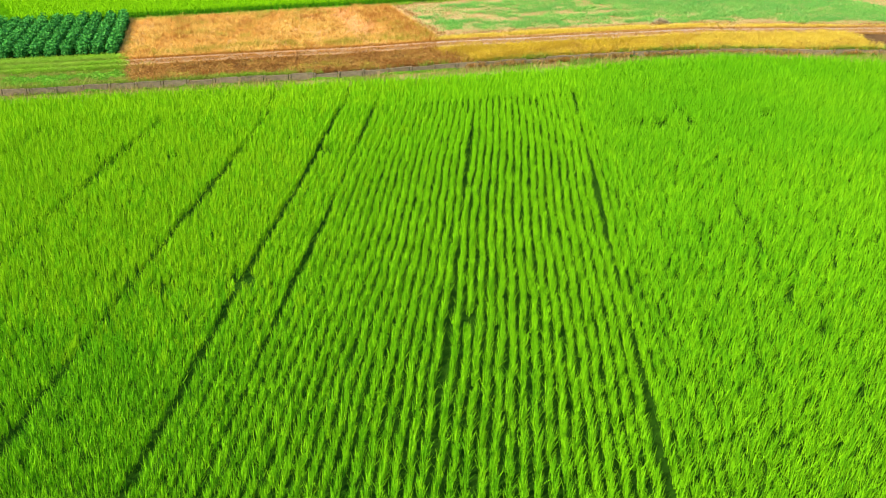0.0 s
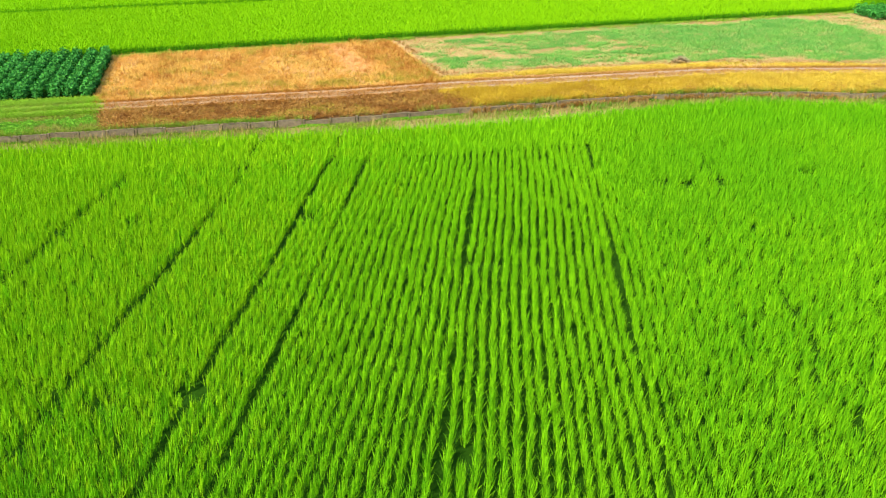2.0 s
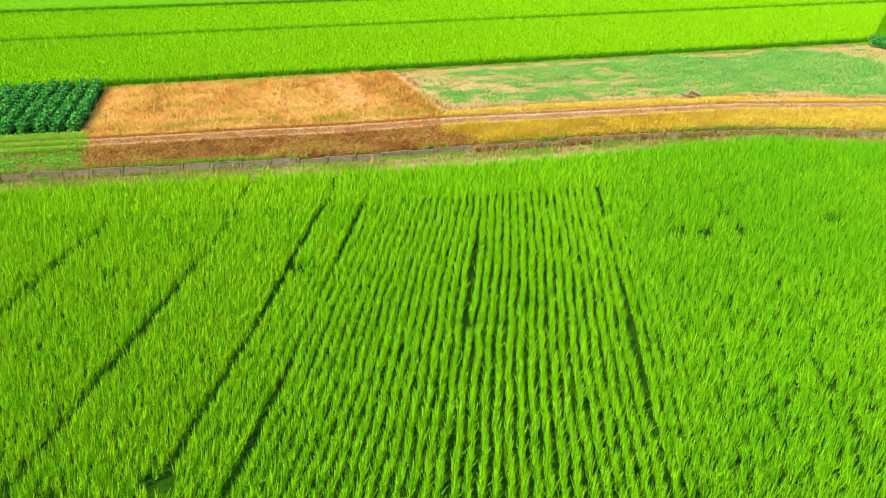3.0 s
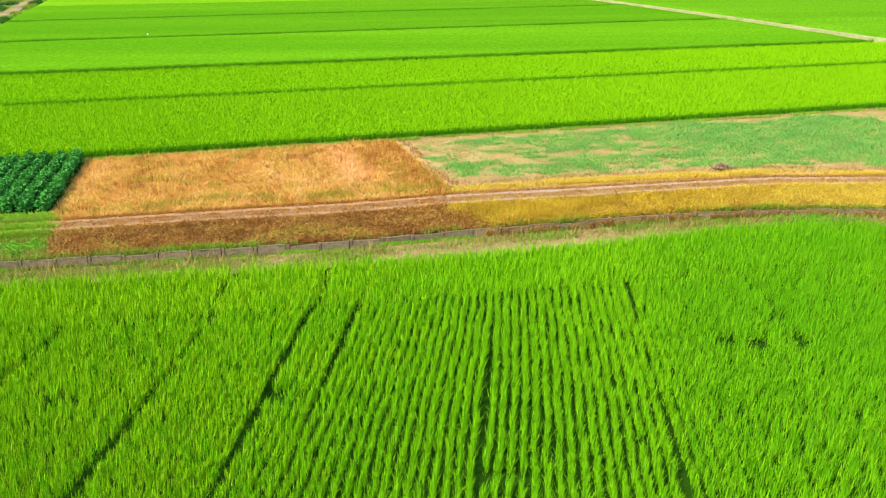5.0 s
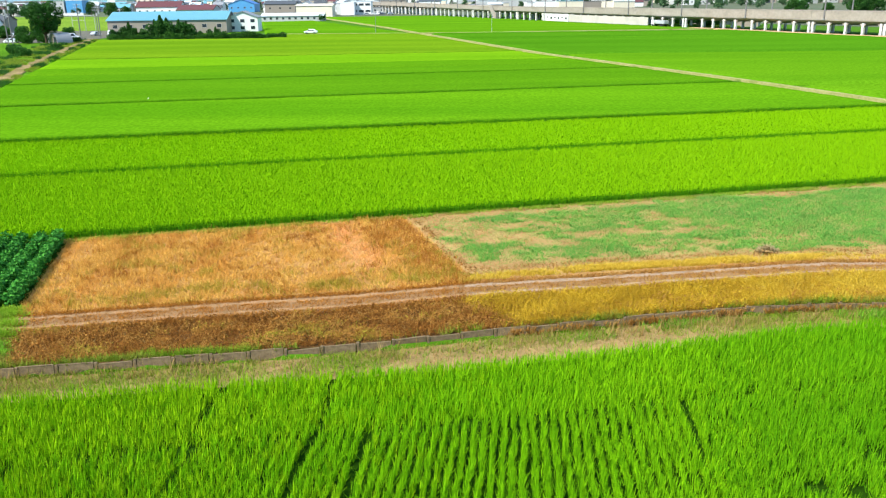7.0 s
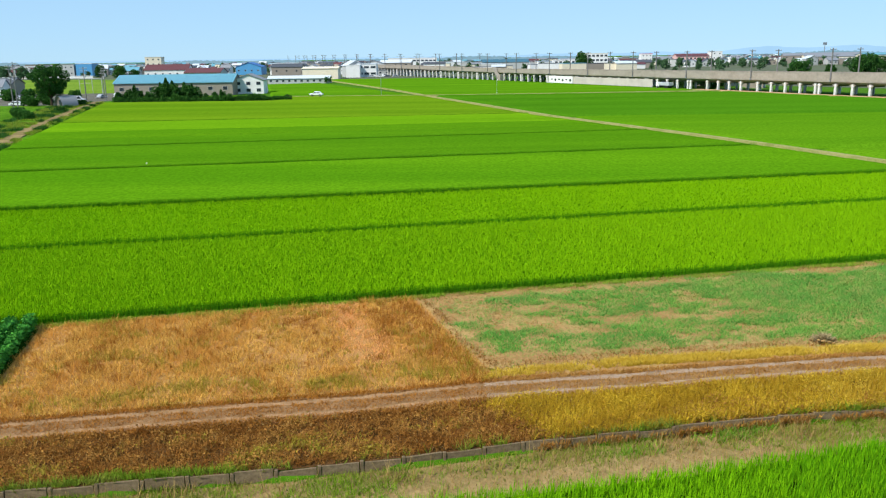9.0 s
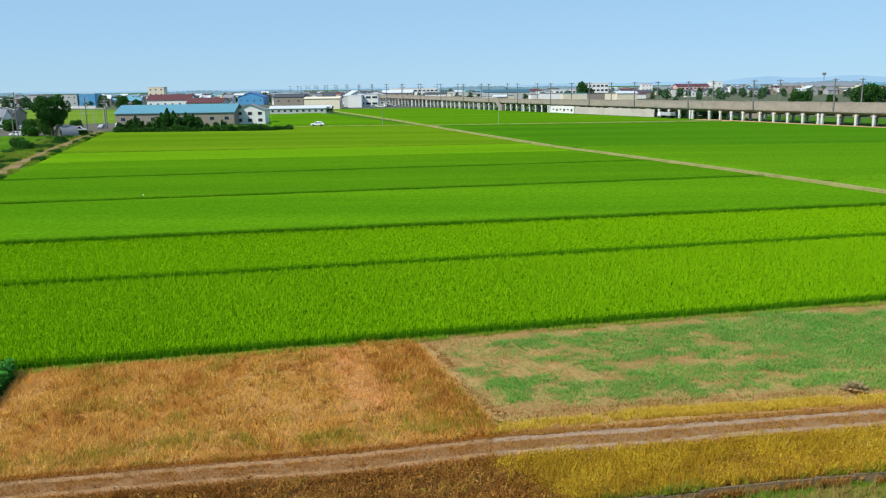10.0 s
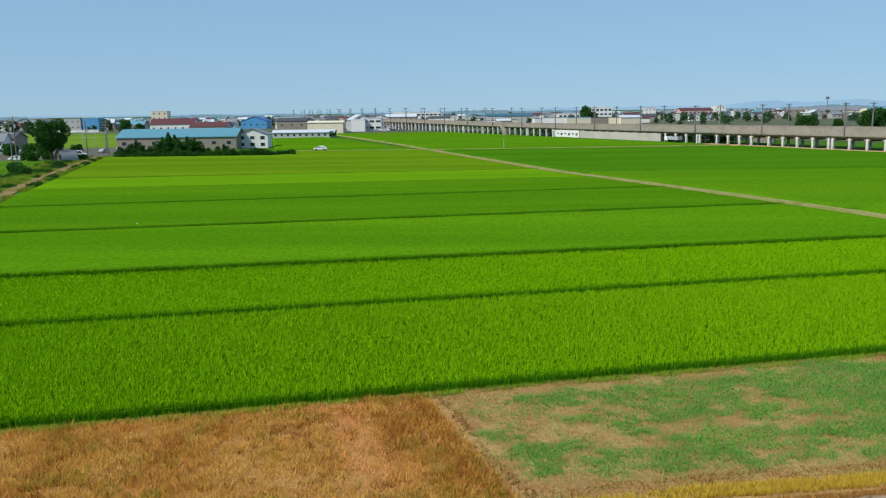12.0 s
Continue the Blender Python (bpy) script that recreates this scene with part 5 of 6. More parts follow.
building("grey_barn", "grey gabled barn behind the white works", -63, 575, 20, 12, 16, 7.5, 3.2, P_GREY, R_SILVER, 0, 0, "cross", "barn")
building("blue_hall", "bright blue hall with a gable facing the fields", -162, 702, 0, 21, 20, 6.4, 3.4, B_BLUE, R_DEEP, 4, 1, "cross", "hall")
building("red_hall", "low hall with a dark red roof", -196, 600, 4, 30, 16, 6.0, 3.6, P_WHITE, R_RED, 6, 1, category="hall")
building("red_hall", "low hall with a wide dark red roof", -160, 566, -3, 24, 16, 4.4, 2.8, P_GREY, R_RED, 5, 1, category="hall")
building("cream_block", "tall plain cream block above the roofs", -243, 706, 6, 13, 12, 15, 0, P_CREAM, P_CREAM, 3, 4, "flat", "block")
building("blue_depot", "pale depot with bright blue cladding", -326, 730, 0, 14, 14, 10, 0, P_GREY, R_GREY, 3, 2, "flat", "depot")
building("blue_depot", "bright blue clad depot", -311, 731, 0, 14, 14, 10.4, 0, B_BLUE, R_SILVER, 0, 0, "flat", "depot")
building("far_plant", "long white plant on the horizon", -36, 905, 0, 52, 20, 11, 0, P_WHITE, P_WHITE, 12, 2, "flat", "plant", win=(3, 1.6))
building("dark_roof_hall", "hall with a long dull teal roof behind the viaduct", 56, 806, 0, 44, 20, 6.5, 2.5, P_GREY, R_TEAL, 0, 0, category="hall")
building("school", "pale school block above the viaduct", 148, 856, 0, 29, 14, 13.0, 0, P_WHITE, P_CREAM, 7, 3, "flat", "school", win=(2.6, 1.8))
building("school_hall", "low white hall beside the school", 114, 806, 0, 24, 16, 7.5, 0, P_WHITE, P_WHITE, 6, 2, "flat", "school", win=(2.4, 1.4))
building("pink_block", "pinkish block with a dark red roof", 262, 905, 0, 34, 18, 9.0, 2.6, P_PINK, R_RED, 8, 2, category="block", win=(2, 1.4))
building("white_block", "white stair block beside the pink one", 288, 906, 0, 11, 16, 13.5, 0, P_WHITE, P_WHITE, 2, 3, "flat", "block")
building("red_tower", "white block with a red top", 220, 930, 0, 12, 10, 12.0, 0, P_WHITE, paint("red cladding", (0.6, 0.08, 0.12)), 3, 3, "flat", "block")
building("arena", "broad pale arena with a low vaulted roof", 414, 910, 0, 66, 30, 6.8, 4.0, P_CREAM, R_GREY, 10, 1, category="arena", win=(3, 1.6))
building("farmhouse", "white farmhouse with a grey roof by the road", -165, 316, 10, 9, 9, 4.2, 2.6, P_WHITE, R_GREY, 3, 2, category="house")
building("farmhouse", "old brown farmhouse with a tiled roof", -174, 345, -8, 7, 8, 4.6, 2.0, P_TAN, R_DARK, 2, 2, category="house")

building("low_wall", "long low white wall at the far edge of the paddies", -330, 645, 0, 120, 0.6, 1.5, 0, P_WHITE, P_WHITE, 0, 0, "flat", "wall")

rnd = random.Random(11)
WALLS = ((P_WHITE, "white"), (P_CREAM, "cream"), (P_GREY, "grey"), (P_TAN, "tan"), (P_WHITE, "white"))
ROOFS = ((R_DARK, "dark tiled"), (R_GREY, "grey"), (R_RED, "dark red"), (R_SILVER, "pale metal"), (R_BLUE, "blue"), (R_DARK, "dark tiled"), (R_GREY, "grey"))
for k in range(360):
    if k < 230:
        y = rnd.uniform(640, 1300)
        x = rnd.uniform(-0.56, -0.06) * (y - 26)
        if y < 640 and x > -185 or y < 600:
            y += 130
    else:
        y = rnd.uniform(760, 1600)
        x = rnd.uniform(0.26, 0.62) * (y - 26)
    if -0.51 < x / (y - 26) < -0.39 and y < 780 or abs(x / (y - 26) + 0.24) < 0.03 and y < 720:
        continue
    (wm, wl), (rm, rl) = rnd.choice(WALLS), rnd.choice(ROOFS)
    big = rnd.random() < 0.22
    w, d, h = (rnd.uniform(14, 28), rnd.uniform(10, 16), rnd.uniform(4.5, 9)) if big else (rnd.uniform(8, 12), rnd.uniform(7, 9), rnd.uniform(3.2, 6.2))
    kind = "flat" if big and rnd.random() < 0.5 else rnd.choice(("gable", "gable", "cross"))
    building("town_building" if big else "town_house", wl + "-walled " + ("hall" if big else "house") + " with a " + rl + " roof in the town", x, y, rnd.uniform(-12, 12), w, d, h, rnd.uniform(1.4, 2.6), wm, rm, 3 if big else 2, 2 if h > 6.5 else 1, kind, "house", "town")
for k in range(120):                                        # low roofs seen over the viaduct
    y = rnd.uniform(680, 1500)
    x = rnd.uniform(-0.07, 0.27) * (y - 26)
    (wm, wl), (rm, rl) = rnd.choice(WALLS), rnd.choice(ROOFS)
    w, d, h = rnd.uniform(9, 24), rnd.uniform(8, 12), rnd.uniform(3.5, 6.5)
    building("town_house", wl + "-walled house with a " + rl + " roof behind the railway", x, y, rnd.uniform(-12, 12), w, d, h, rnd.uniform(1.2, 2.2), wm, rm, 0, 0, rnd.choice(("gable", "flat")), "house", "town")


for k in range(230):                                        # small roofs packed between the larger ones
    left_side = k < 150
    y = rnd.uniform(610, 1150) if left_side else rnd.uniform(800, 1400)
    x = (rnd.uniform(-0.5, -0.05) if left_side else rnd.uniform(0.27, 0.6)) * (y - 26)
    if left_side and (-0.51 < x / (y - 26) < -0.39 and y < 780 or abs(x / (y - 26) + 0.24) < 0.03 and y < 720):
        continue
    (wm, wl), (rm, rl) = rnd.choice(WALLS), rnd.choice(ROOFS)
    building("town_house", "small " + wl + "-walled house with a " + rl + " roof in the town", x, y, rnd.uniform(-25, 25), rnd.uniform(6, 10), rnd.uniform(6, 9), rnd.uniform(3.0, 7.0), rnd.uniform(1.2, 2.4), wm, rm, 2, 1, rnd.choice(("gable", "cross", "flat")), "house", "town")


houses = sorted((o for o in bpy.data.objects if o.name.startswith("town_house") and o.parent is None), key=lambda o: o.matrix_basis.translation.y)
far_mesh, far_v, far_f, far_m, slots = bpy.data.meshes.new("far_houses"), [], [], [], {}
for o in houses[295:]:                                      # roofs too far off to pick apart
    for piece in list(o.children):
        mw, base = o.matrix_basis @ piece.matrix_basis, len(far_v)
        far_v += [tuple(mw @ v.co) for v in piece.data.vertices]
        mat = piece.data.materials[0]
        if mat.name not in slots:
            slots[mat.name] = len(slots)
            far_mesh.materials.append(mat)
        for f in piece.data.polygons:
            far_f.append([base + n for n in f.vertices])
            far_m.append(slots[mat.name])
bpy.data.batch_remove([piece for o in houses[295:] for piece in o.children] + houses[295:])
far_mesh.from_pydata(far_v, [], far_f)
far_mesh.polygons.foreach_set("material_index", far_m)
tagged(new("far_houses", far_mesh), "crowded small houses with mixed roofs far off in the town", "houses", "", "stuff")


# ---- trees ----
def tree(height, spread, trunk_share, n, size, seed, kind="broad", label="", category="tree", mat=None, near=False):
    r = np.random.default_rng(seed)
    o = thing("tree" if category == "tree" else "shrub", label, category)
    bm = bmesh.new()
    if kind == "cone":
        tube(bm, (0, 0, -0.3), (0, 0, height * 0.9), height * 0.022, height * 0.005, 7)
        part("trunk", bm, BARK, o)
        t = r.uniform(0.06, 1, n) ** 0.8
        a = r.uniform(0, 2 * np.pi, n)
        lobes = 0.72 + 0.28 * np.sin(a * 3 + t * 14)
        rad = spread * (1 - t) ** 0.75 * lobes * r.uniform(0.35, 1.0, n)
        c = np.stack([np.cos(a) * rad, np.sin(a) * rad, height * t + 0.1 * height * (rad / spread) * -0.6], 1)
    else:
        top = height * trunk_share
        tube(bm, (0, 0, -0.3), (0.1, 0, top), height * 0.035, height * 0.024, 9)
        if near:
            part("trunk", bm, BARK, o)
        cs, limbs = [], 30 if near else 11
        for j in range(limbs):
            a, up = j * 2.4 + r.uniform(-0.4, 0.4), (j + r.uniform(0, 1)) / limbs * 0.85 + 0.1
            reach = spread * (0.95 - 0.55 * up ** 1.5) * r.uniform(0.45, 0.85)
            if near:                                        # a broad crown, widest above the middle
                reach = spread * min(0.55 + 0.6 * up, 1.45 - 0.85 * up) * r.uniform(0.5, 0.95)
            tip = Vector((math.cos(a) * reach, math.sin(a) * reach, top + (height - top) * up * 0.9))
            root = (0.1, 0, top * r.uniform(0.75, 1.0))
            if near:
                part("limb", tube(bmesh.new(), root, tip, height * 0.014, height * 0.004, 6), BARK, o)
            else:
                tube(bm, root, tip, height * 0.014, height * 0.004, 5)
            k = n // limbs
            q = r.normal(0, 1, (k, 3))
            q /= np.linalg.norm(q, axis=1)[:, None]
            q *= r.uniform(0.3, 1.0, (k, 1)) ** 0.4
            puff = (0.30, 0.13) if near else (0.44, 0.2)
            cs.append(np.array(tip) + q * np.array([spread * puff[0], spread * puff[0], (height - top) * puff[1]]))
        if not near:
            part("trunk", bm, BARK, o)
        c = np.concatenate(cs)
        c[:, 2] = np.maximum(c[:, 2], 0.08 * height)
    link("crown", tri_mesh("crown", *leaves(c, size, r), mat or TREE_LEAF), mat or TREE_LEAF, o)
    return o


big = tree(12.6, 5.6, 0.24, 8400, 0.42, 21, near=True, label="large dark green broadleaf tree by the path")
big.matrix_world = pose(-115.6, 257, 0)
conifers = [tree(8.2, 3.2, 0, 1700, 0.55, s, "cone", "dark green conifer before the warehouse") for s in (31, 32, 33)]
for k, (x, y, s) in enumerate(((-99.8, 276.5, 0.52), (-98.3, 276.0, 0.65), (-90.1, 276.0, 0.74), (-88.0, 275.5, 0.90), (-86.3, 276.0, 0.80), (-82.3, 275.5, 0.74), (-80.2, 276.0, 0.67), (-70.7, 274.5, 0.46))):
    src = conifers[k % 3]
    if k < 3:
        o = src
        o.matrix_world = pose(x, y, 0, 0, 0, 40 * k)
        o.scale = (s * 1.1, s * 1.1, s)
    else:
        o = copy_thing(src, pose(x, y, 0, 0, 0, 57 * k))
        o.scale = (s * 1.1, s * 1.1, s)
leafy = [tree(5.6, 2.4, 0.1, 1100, 0.5, s, label="dense dark green garden tree before the warehouse") for s in (61, 62)]
for k, (x, y, s) in enumerate(((-100.6, 277.0, 0.71), (-91.1, 275.0, 0.90), (-88.2, 274.5, 1.07), (-85.4, 275.0, 1.00), (-83.1, 275.5, 0.76), (-80.6, 275.1, 0.95), (-78.7, 275.5, 0.86), (-97.0, 276.0, 0.67), (-75.8, 275.0, 0.48), (-70.1, 275.0, 0.57), (-93.8, 276.0, 0.62), (-103.3, 275.5, 0.6), (-102.0, 276.5, 0.5), (-95.4, 277.0, 0.45), (-73.0, 275.5, 0.55), (-68.0, 275.0, 0.45))):
    o = leafy[k] if k < 2 else copy_thing(leafy[k % 2], pose(0, 0, 0))
    o.matrix_world = pose(x, y, 0, 0, 0, 63 * k)
    o.scale = (s, s, s)
shrub_a = tree(2.6, 1.9, 0.1, 700, 0.4, 41, label="low green shrub at the edge of the paddy", category="shrub", mat=BUSH_LEAF)
shrub_a.matrix_world = pose(-84.5, 272, 0)
for k in range(30):
    x = -103 + k * 1.85
    s = rnd.uniform(0.55, 1.0) * (0.85 if x < -68 else 1.0)
    o = copy_thing(shrub_a, pose(x, 271.8 + rnd.uniform(-0.8, 0.8), 0, 0, 0, rnd.uniform(0, 360)))
    o.scale = (s * 1.2, s, s)
for (x, y, s) in ((-96, 205, 0.7), (-98, 207, 0.8), (-100, 209, 0.85), (-102, 212, 0.8), (-104, 216, 0.9), (-106, 219, 0.8), (-99.5, 228, 0.7), (-122, 259, 1.0), (-125, 262, 1.2), (-119, 262, 0.9), (-109, 262, 0.7), (-62, 446, 1.3), (-135, 292, 1.4), (-140, 292, 1.6), (-145, 290, 1.5), (-132, 286, 1.2), (-149, 296, 1.6), (-128, 300, 1.3)):
    o = copy_thing(shrub_a, pose(x, y, 0, 0, 0, 77 * s))
    o.scale = (s * 1.3, s, s)
near_trees = [tree(9.0, 4.4, 0.12, 2400, 0.62, s, label="dark green tree behind the railway", mat=TREE_LEAF) for s in (54, 55)]
far_trees = [tree(9.0, 4.4, 0.12, 420, 1.3, s, label="green tree among the distant houses, haze in its colour", mat=HAZED_LEAF) for s in (51, 52, 53)]
spots = [(171, 422, 1.0), (177, 428, 0.9), (203, 425, 1.15), (210, 430, 1.3), (217, 436, 1.3), (196, 440, 0.8), (-215, 560, 1.1), (-208, 566, 0.9), (-330, 560, 1.2), (-345, 565, 1.3), (-338, 580, 1.4), (-355, 575, 1.3), (-262, 640, 1.0), (-300, 650, 1.0), (118, 740, 1.5), (124, 745, 1.3)] + [(-372 + 4.3 * k, 640 + 13 * (k % 3), 0.85 + 0.3 * ((k * 7) % 5) / 4) for k in range(17)]
for k in range(330):
    y = rnd.uniform(560, 1300)
    f = (rnd.uniform(-0.06, 0.27), rnd.uniform(0.24, 0.64), rnd.uniform(0.24, 0.64), rnd.uniform(-0.6, -0.10), rnd.uniform(-0.6, -0.10))[k % 5]
    y += 130 * (k % 5 == 0)
    spots.append((f * (y - 26), y if y > 620 or f > 0 else y + 200, rnd.uniform(0.4, 0.95)))
belt = []
for k, (x, y, s) in enumerate(spots):
    src, tall = near_trees[k % 2] if k < 16 else far_trees[k % 3], s * rnd.uniform(0.85, 1.15)
    if k < 2 or 15 < k < 19:
        src.matrix_world = pose(x, y, 0, 0, 0, 30 * k)
        src.scale = (s, s, tall)
    elif k < 200:
        o = copy_thing(src, pose(x, y, 0, 0, 0, 47 * k))
        o.scale = (s, s, tall)
    else:                                                   # those too far to pick apart
        for piece in src.children:
            me = piece.data
            me.calc_loop_triangles()
            v, f = np.empty(len(me.vertices) * 3), np.empty(len(me.loop_triangles) * 3, dtype=np.int32)
            me.vertices.foreach_get("co", v)
            me.loop_triangles.foreach_get("vertices", f)
            if piece.name.startswith("crown"):
                belt.append((v.reshape(-1, 3) * np.array([s, s, tall]) + np.array([x, y, 0]), f.reshape(-1, 3)))
grown("tree_belt", belt, HAZED_LEAF, "distant trees among the houses, paled by painted haze", "trees")
# rough grass and weeds along the ditch path
q = rng.uniform(0, 1, (9000, 2))
py = 60 + 215 * q[:, 0] ** 0.8
px = np.interp(py, [60, 148, 203, 238, 281], [-42.5, -72.2, -89.6, -100, -112])
off = np.where(q[:, 1] < 0.3, 1.2 + 1.4 * q[:, 1] / 0.3, -1.3 - 15 * np.maximum(q[:, 1] - 0.3, 0) ** 1.5)
tufts = np.stack([px + off + 0.5 * wave(py, px, 0.5), py, py * 0 + 0.15], 1)
tufts = tufts[wave(tufts[:, 0], tufts[:, 1], 0.35, 3) > -0.25]
shady = wave(tufts[:, 0], tufts[:, 1], 0.22, 5) > 0.15
grown("rough_grass", [blades(tufts[shady], 8, 0.6, 0.4, 0.05, 0.7, rng, 1, 0.5)], BUSH_LEAF, "rough dark green weeds along the earth path", "grass")
grown("rough_grass", [blades(tufts[~shady], 8, 0.35, 0.4, 0.05, 0.7, rng, 1, 0.5)], VERGE, "lighter grass along the earth path", "grass")
for k in range(18):                                         # dark growth behind the viaduct
    m, u = 75 + k * 8.0, 13 + 5 * rnd.random()
    c = VA + VD * m + VN * u
    o = copy_thing(shrub_a, pose(c.x, c.y, 0, 0, 0, rnd.uniform(0, 360)))
    o.scale = (2.2, 2.2, rnd.uniform(0.9, 1.5))


# ---- poles, portal, shed by the path ----
def utility_pole(x, y, h, turn=20, lamp=False):
    o = thing("utility_pole", "grey concrete utility pole with crossarms" + (" and a curved street lamp" if lamp else ""), "pole", "utility poles", at=pose(x, y, 0, 0, 0, turn))
    part("shaft", tube(bmesh.new(), (0, 0, -0.5), (0, 0, h), 0.19, 0.12, 9), POLE, o)
    for z in (h - 0.5, h - 1.3):
        arm = part("crossarm", box(bmesh.new(), -1.0, 1.0, -0.08, 0.08, z - 0.06, z + 0.06), STEEL, o)
        for xx in (-0.9, -0.4, 0.4, 0.9):
            part("insulator", tube(bmesh.new(), (xx, 0, z + 0.063), (xx, 0, z + 0.28), 0.06, 0.04, 6), P_WHITE, arm)
    part("transformer", tube(bmesh.new(), (0.38, 0, h - 3.2), (0.38, 0, h - 2.2), 0.26, 0.26, 10), P_GREY, o)
    if lamp:
        bm = tube(bmesh.new(), (0, 0, h - 5.0), (-2.4, 0, h - 4.1), 0.06, 0.06, 6)
        tube(bm, (-2.4, 0, h - 4.1), (-3.8, 0, h - 4.5), 0.06, 0.06, 6)
        part("lamp_arm", bm, P_WHITE, o)
        part("lamp_head", box(bmesh.new(), -4.6, -3.7, -0.16, 0.16, h - 4.85, h - 4.55, 0.05), P_WHITE, o)
    return o


utility_pole(-121.9, 250, 13.0, 8, True)
utility_pole(-124.2, 252, 12.2, 8)
utility_pole(-112.8, 274, 11.2, 15)
utility_pole(-113.2, 290, 11.0, 15)
utility_pole(-118.0, 300, 10.0, 15)
thin_pole = thing("signal_post", "thin grey steel post at the road crossing", "post", at=pose(-22.2, 293.4, 0))
part("shaft", tube(bmesh.new(), (0, 0, -0.2), (0, 0, 7.0), 0.07, 0.05, 8), STEEL, thin_pole)
part("cap", box(bmesh.new(), -0.15, 0.15, -0.08, 0.08, 7.003, 7.2, 0.02), STEEL, thin_pole)
marker = thing("marker_post", "thin white post at the field corner", "post", at=pose(16.6, 293, 0))
part("shaft", tube(bmesh.new(), (0, 0, -0.2), (0, 0, 6.4), 0.05, 0.04, 8), P_GREY, marker)
part("cap", box(bmesh.new(), -0.2, 0.2, -0.1, 0.1, 6.403, 6.7, 0.02), P_GREY, marker)
stake = thing("field_stake", "small white stake in the rice", "stake", at=pose(-37.2, 117.6, 0.1))
part("shaft", tube(bmesh.new(), (0, 0, 0), (0, 0, 0.62), 0.025, 0.02, 7), P_WHITE, stake)
part("flag", box(bmesh.new(), -0.06, 0.06, -0.03, 0.03, 0.52, 0.65, 0.01), P_WHITE, stake)
portal = thing("steel_portal", "grey steel portal frame on the lot", "frame", at=pose(-144, 350, 0))
for x in (-4.5, 0.6, 4.5):
    part("post", tube(bmesh.new(), (x, 0, -0.2), (x, 0, 6.2), 0.10, 0.10, 8), P_GREY, portal)
part("beam", tube(bmesh.new(), (-4.6, 0, 6.0), (4.6, 0, 6.0), 0.08, 0.08, 8), P_GREY, portal)
part("rail", tube(bmesh.new(), (-4.6, 0, 4.2), (0.6, 0, 4.2), 0.06, 0.06, 8), P_GREY, portal)

arch = thing("arched_shed", "grey corrugated arched shed with an open end", "shed", at=pose(-110.6, 256, 0, 0, 0, -42))
bm = bmesh.new()
ring_o, ring_i = [], []
for e in (-2.6, 2.0):
    ring_o.append([bm.verts.new((2.9 * math.cos(a), e, 3.3 * math.sin(a))) for a in np.linspace(0, math.pi, 17)])
    ring_i.append([bm.verts.new((2.8 * math.cos(a), e, 3.2 * math.sin(a))) for a in np.linspace(0, math.pi, 17)])
for j in range(16):
    bm.faces.new((ring_o[0][j], ring_o[0][j + 1], ring_o[1][j + 1], ring_o[1][j]))
    bm.faces.new((ring_i[0][j + 1], ring_i[0][j], ring_i[1][j], ring_i[1][j + 1]))
    for e in (0, 1):
        bm.faces.new((ring_o[e][j], ring_o[e][j + 1], ring_i[e][j + 1], ring_i[e][j]))
bmesh.ops.recalc_face_normals(bm, faces=bm.faces)
part("shell", bm, R_GREY, arch)
bm = bmesh.new()
vs = [bm.verts.new((2.75 * math.cos(a), -1.9, 3.1 * math.sin(a))) for a in np.linspace(0, math.pi, 17)]
vs2 = [bm.verts.new((2.75 * math.cos(a), -1.8, 3.1 * math.sin(a))) for a in np.linspace(0, math.pi, 17)]
bm.faces.new(vs)
bm.faces.new(vs2[::-1])
for j in range(17):
    bm.faces.new((vs[j], vs[(j + 1) % 17], vs2[(j + 1) % 17], vs2[j]))
bmesh.ops.recalc_face_normals(bm, faces=bm.faces)
part("end_wall", bm, P_PINK, arch)
part("door", box(bmesh.new(), -0.9, 0.9, -1.98, -1.903, 0.0, 2.1, 0.01), GLASS, arch)


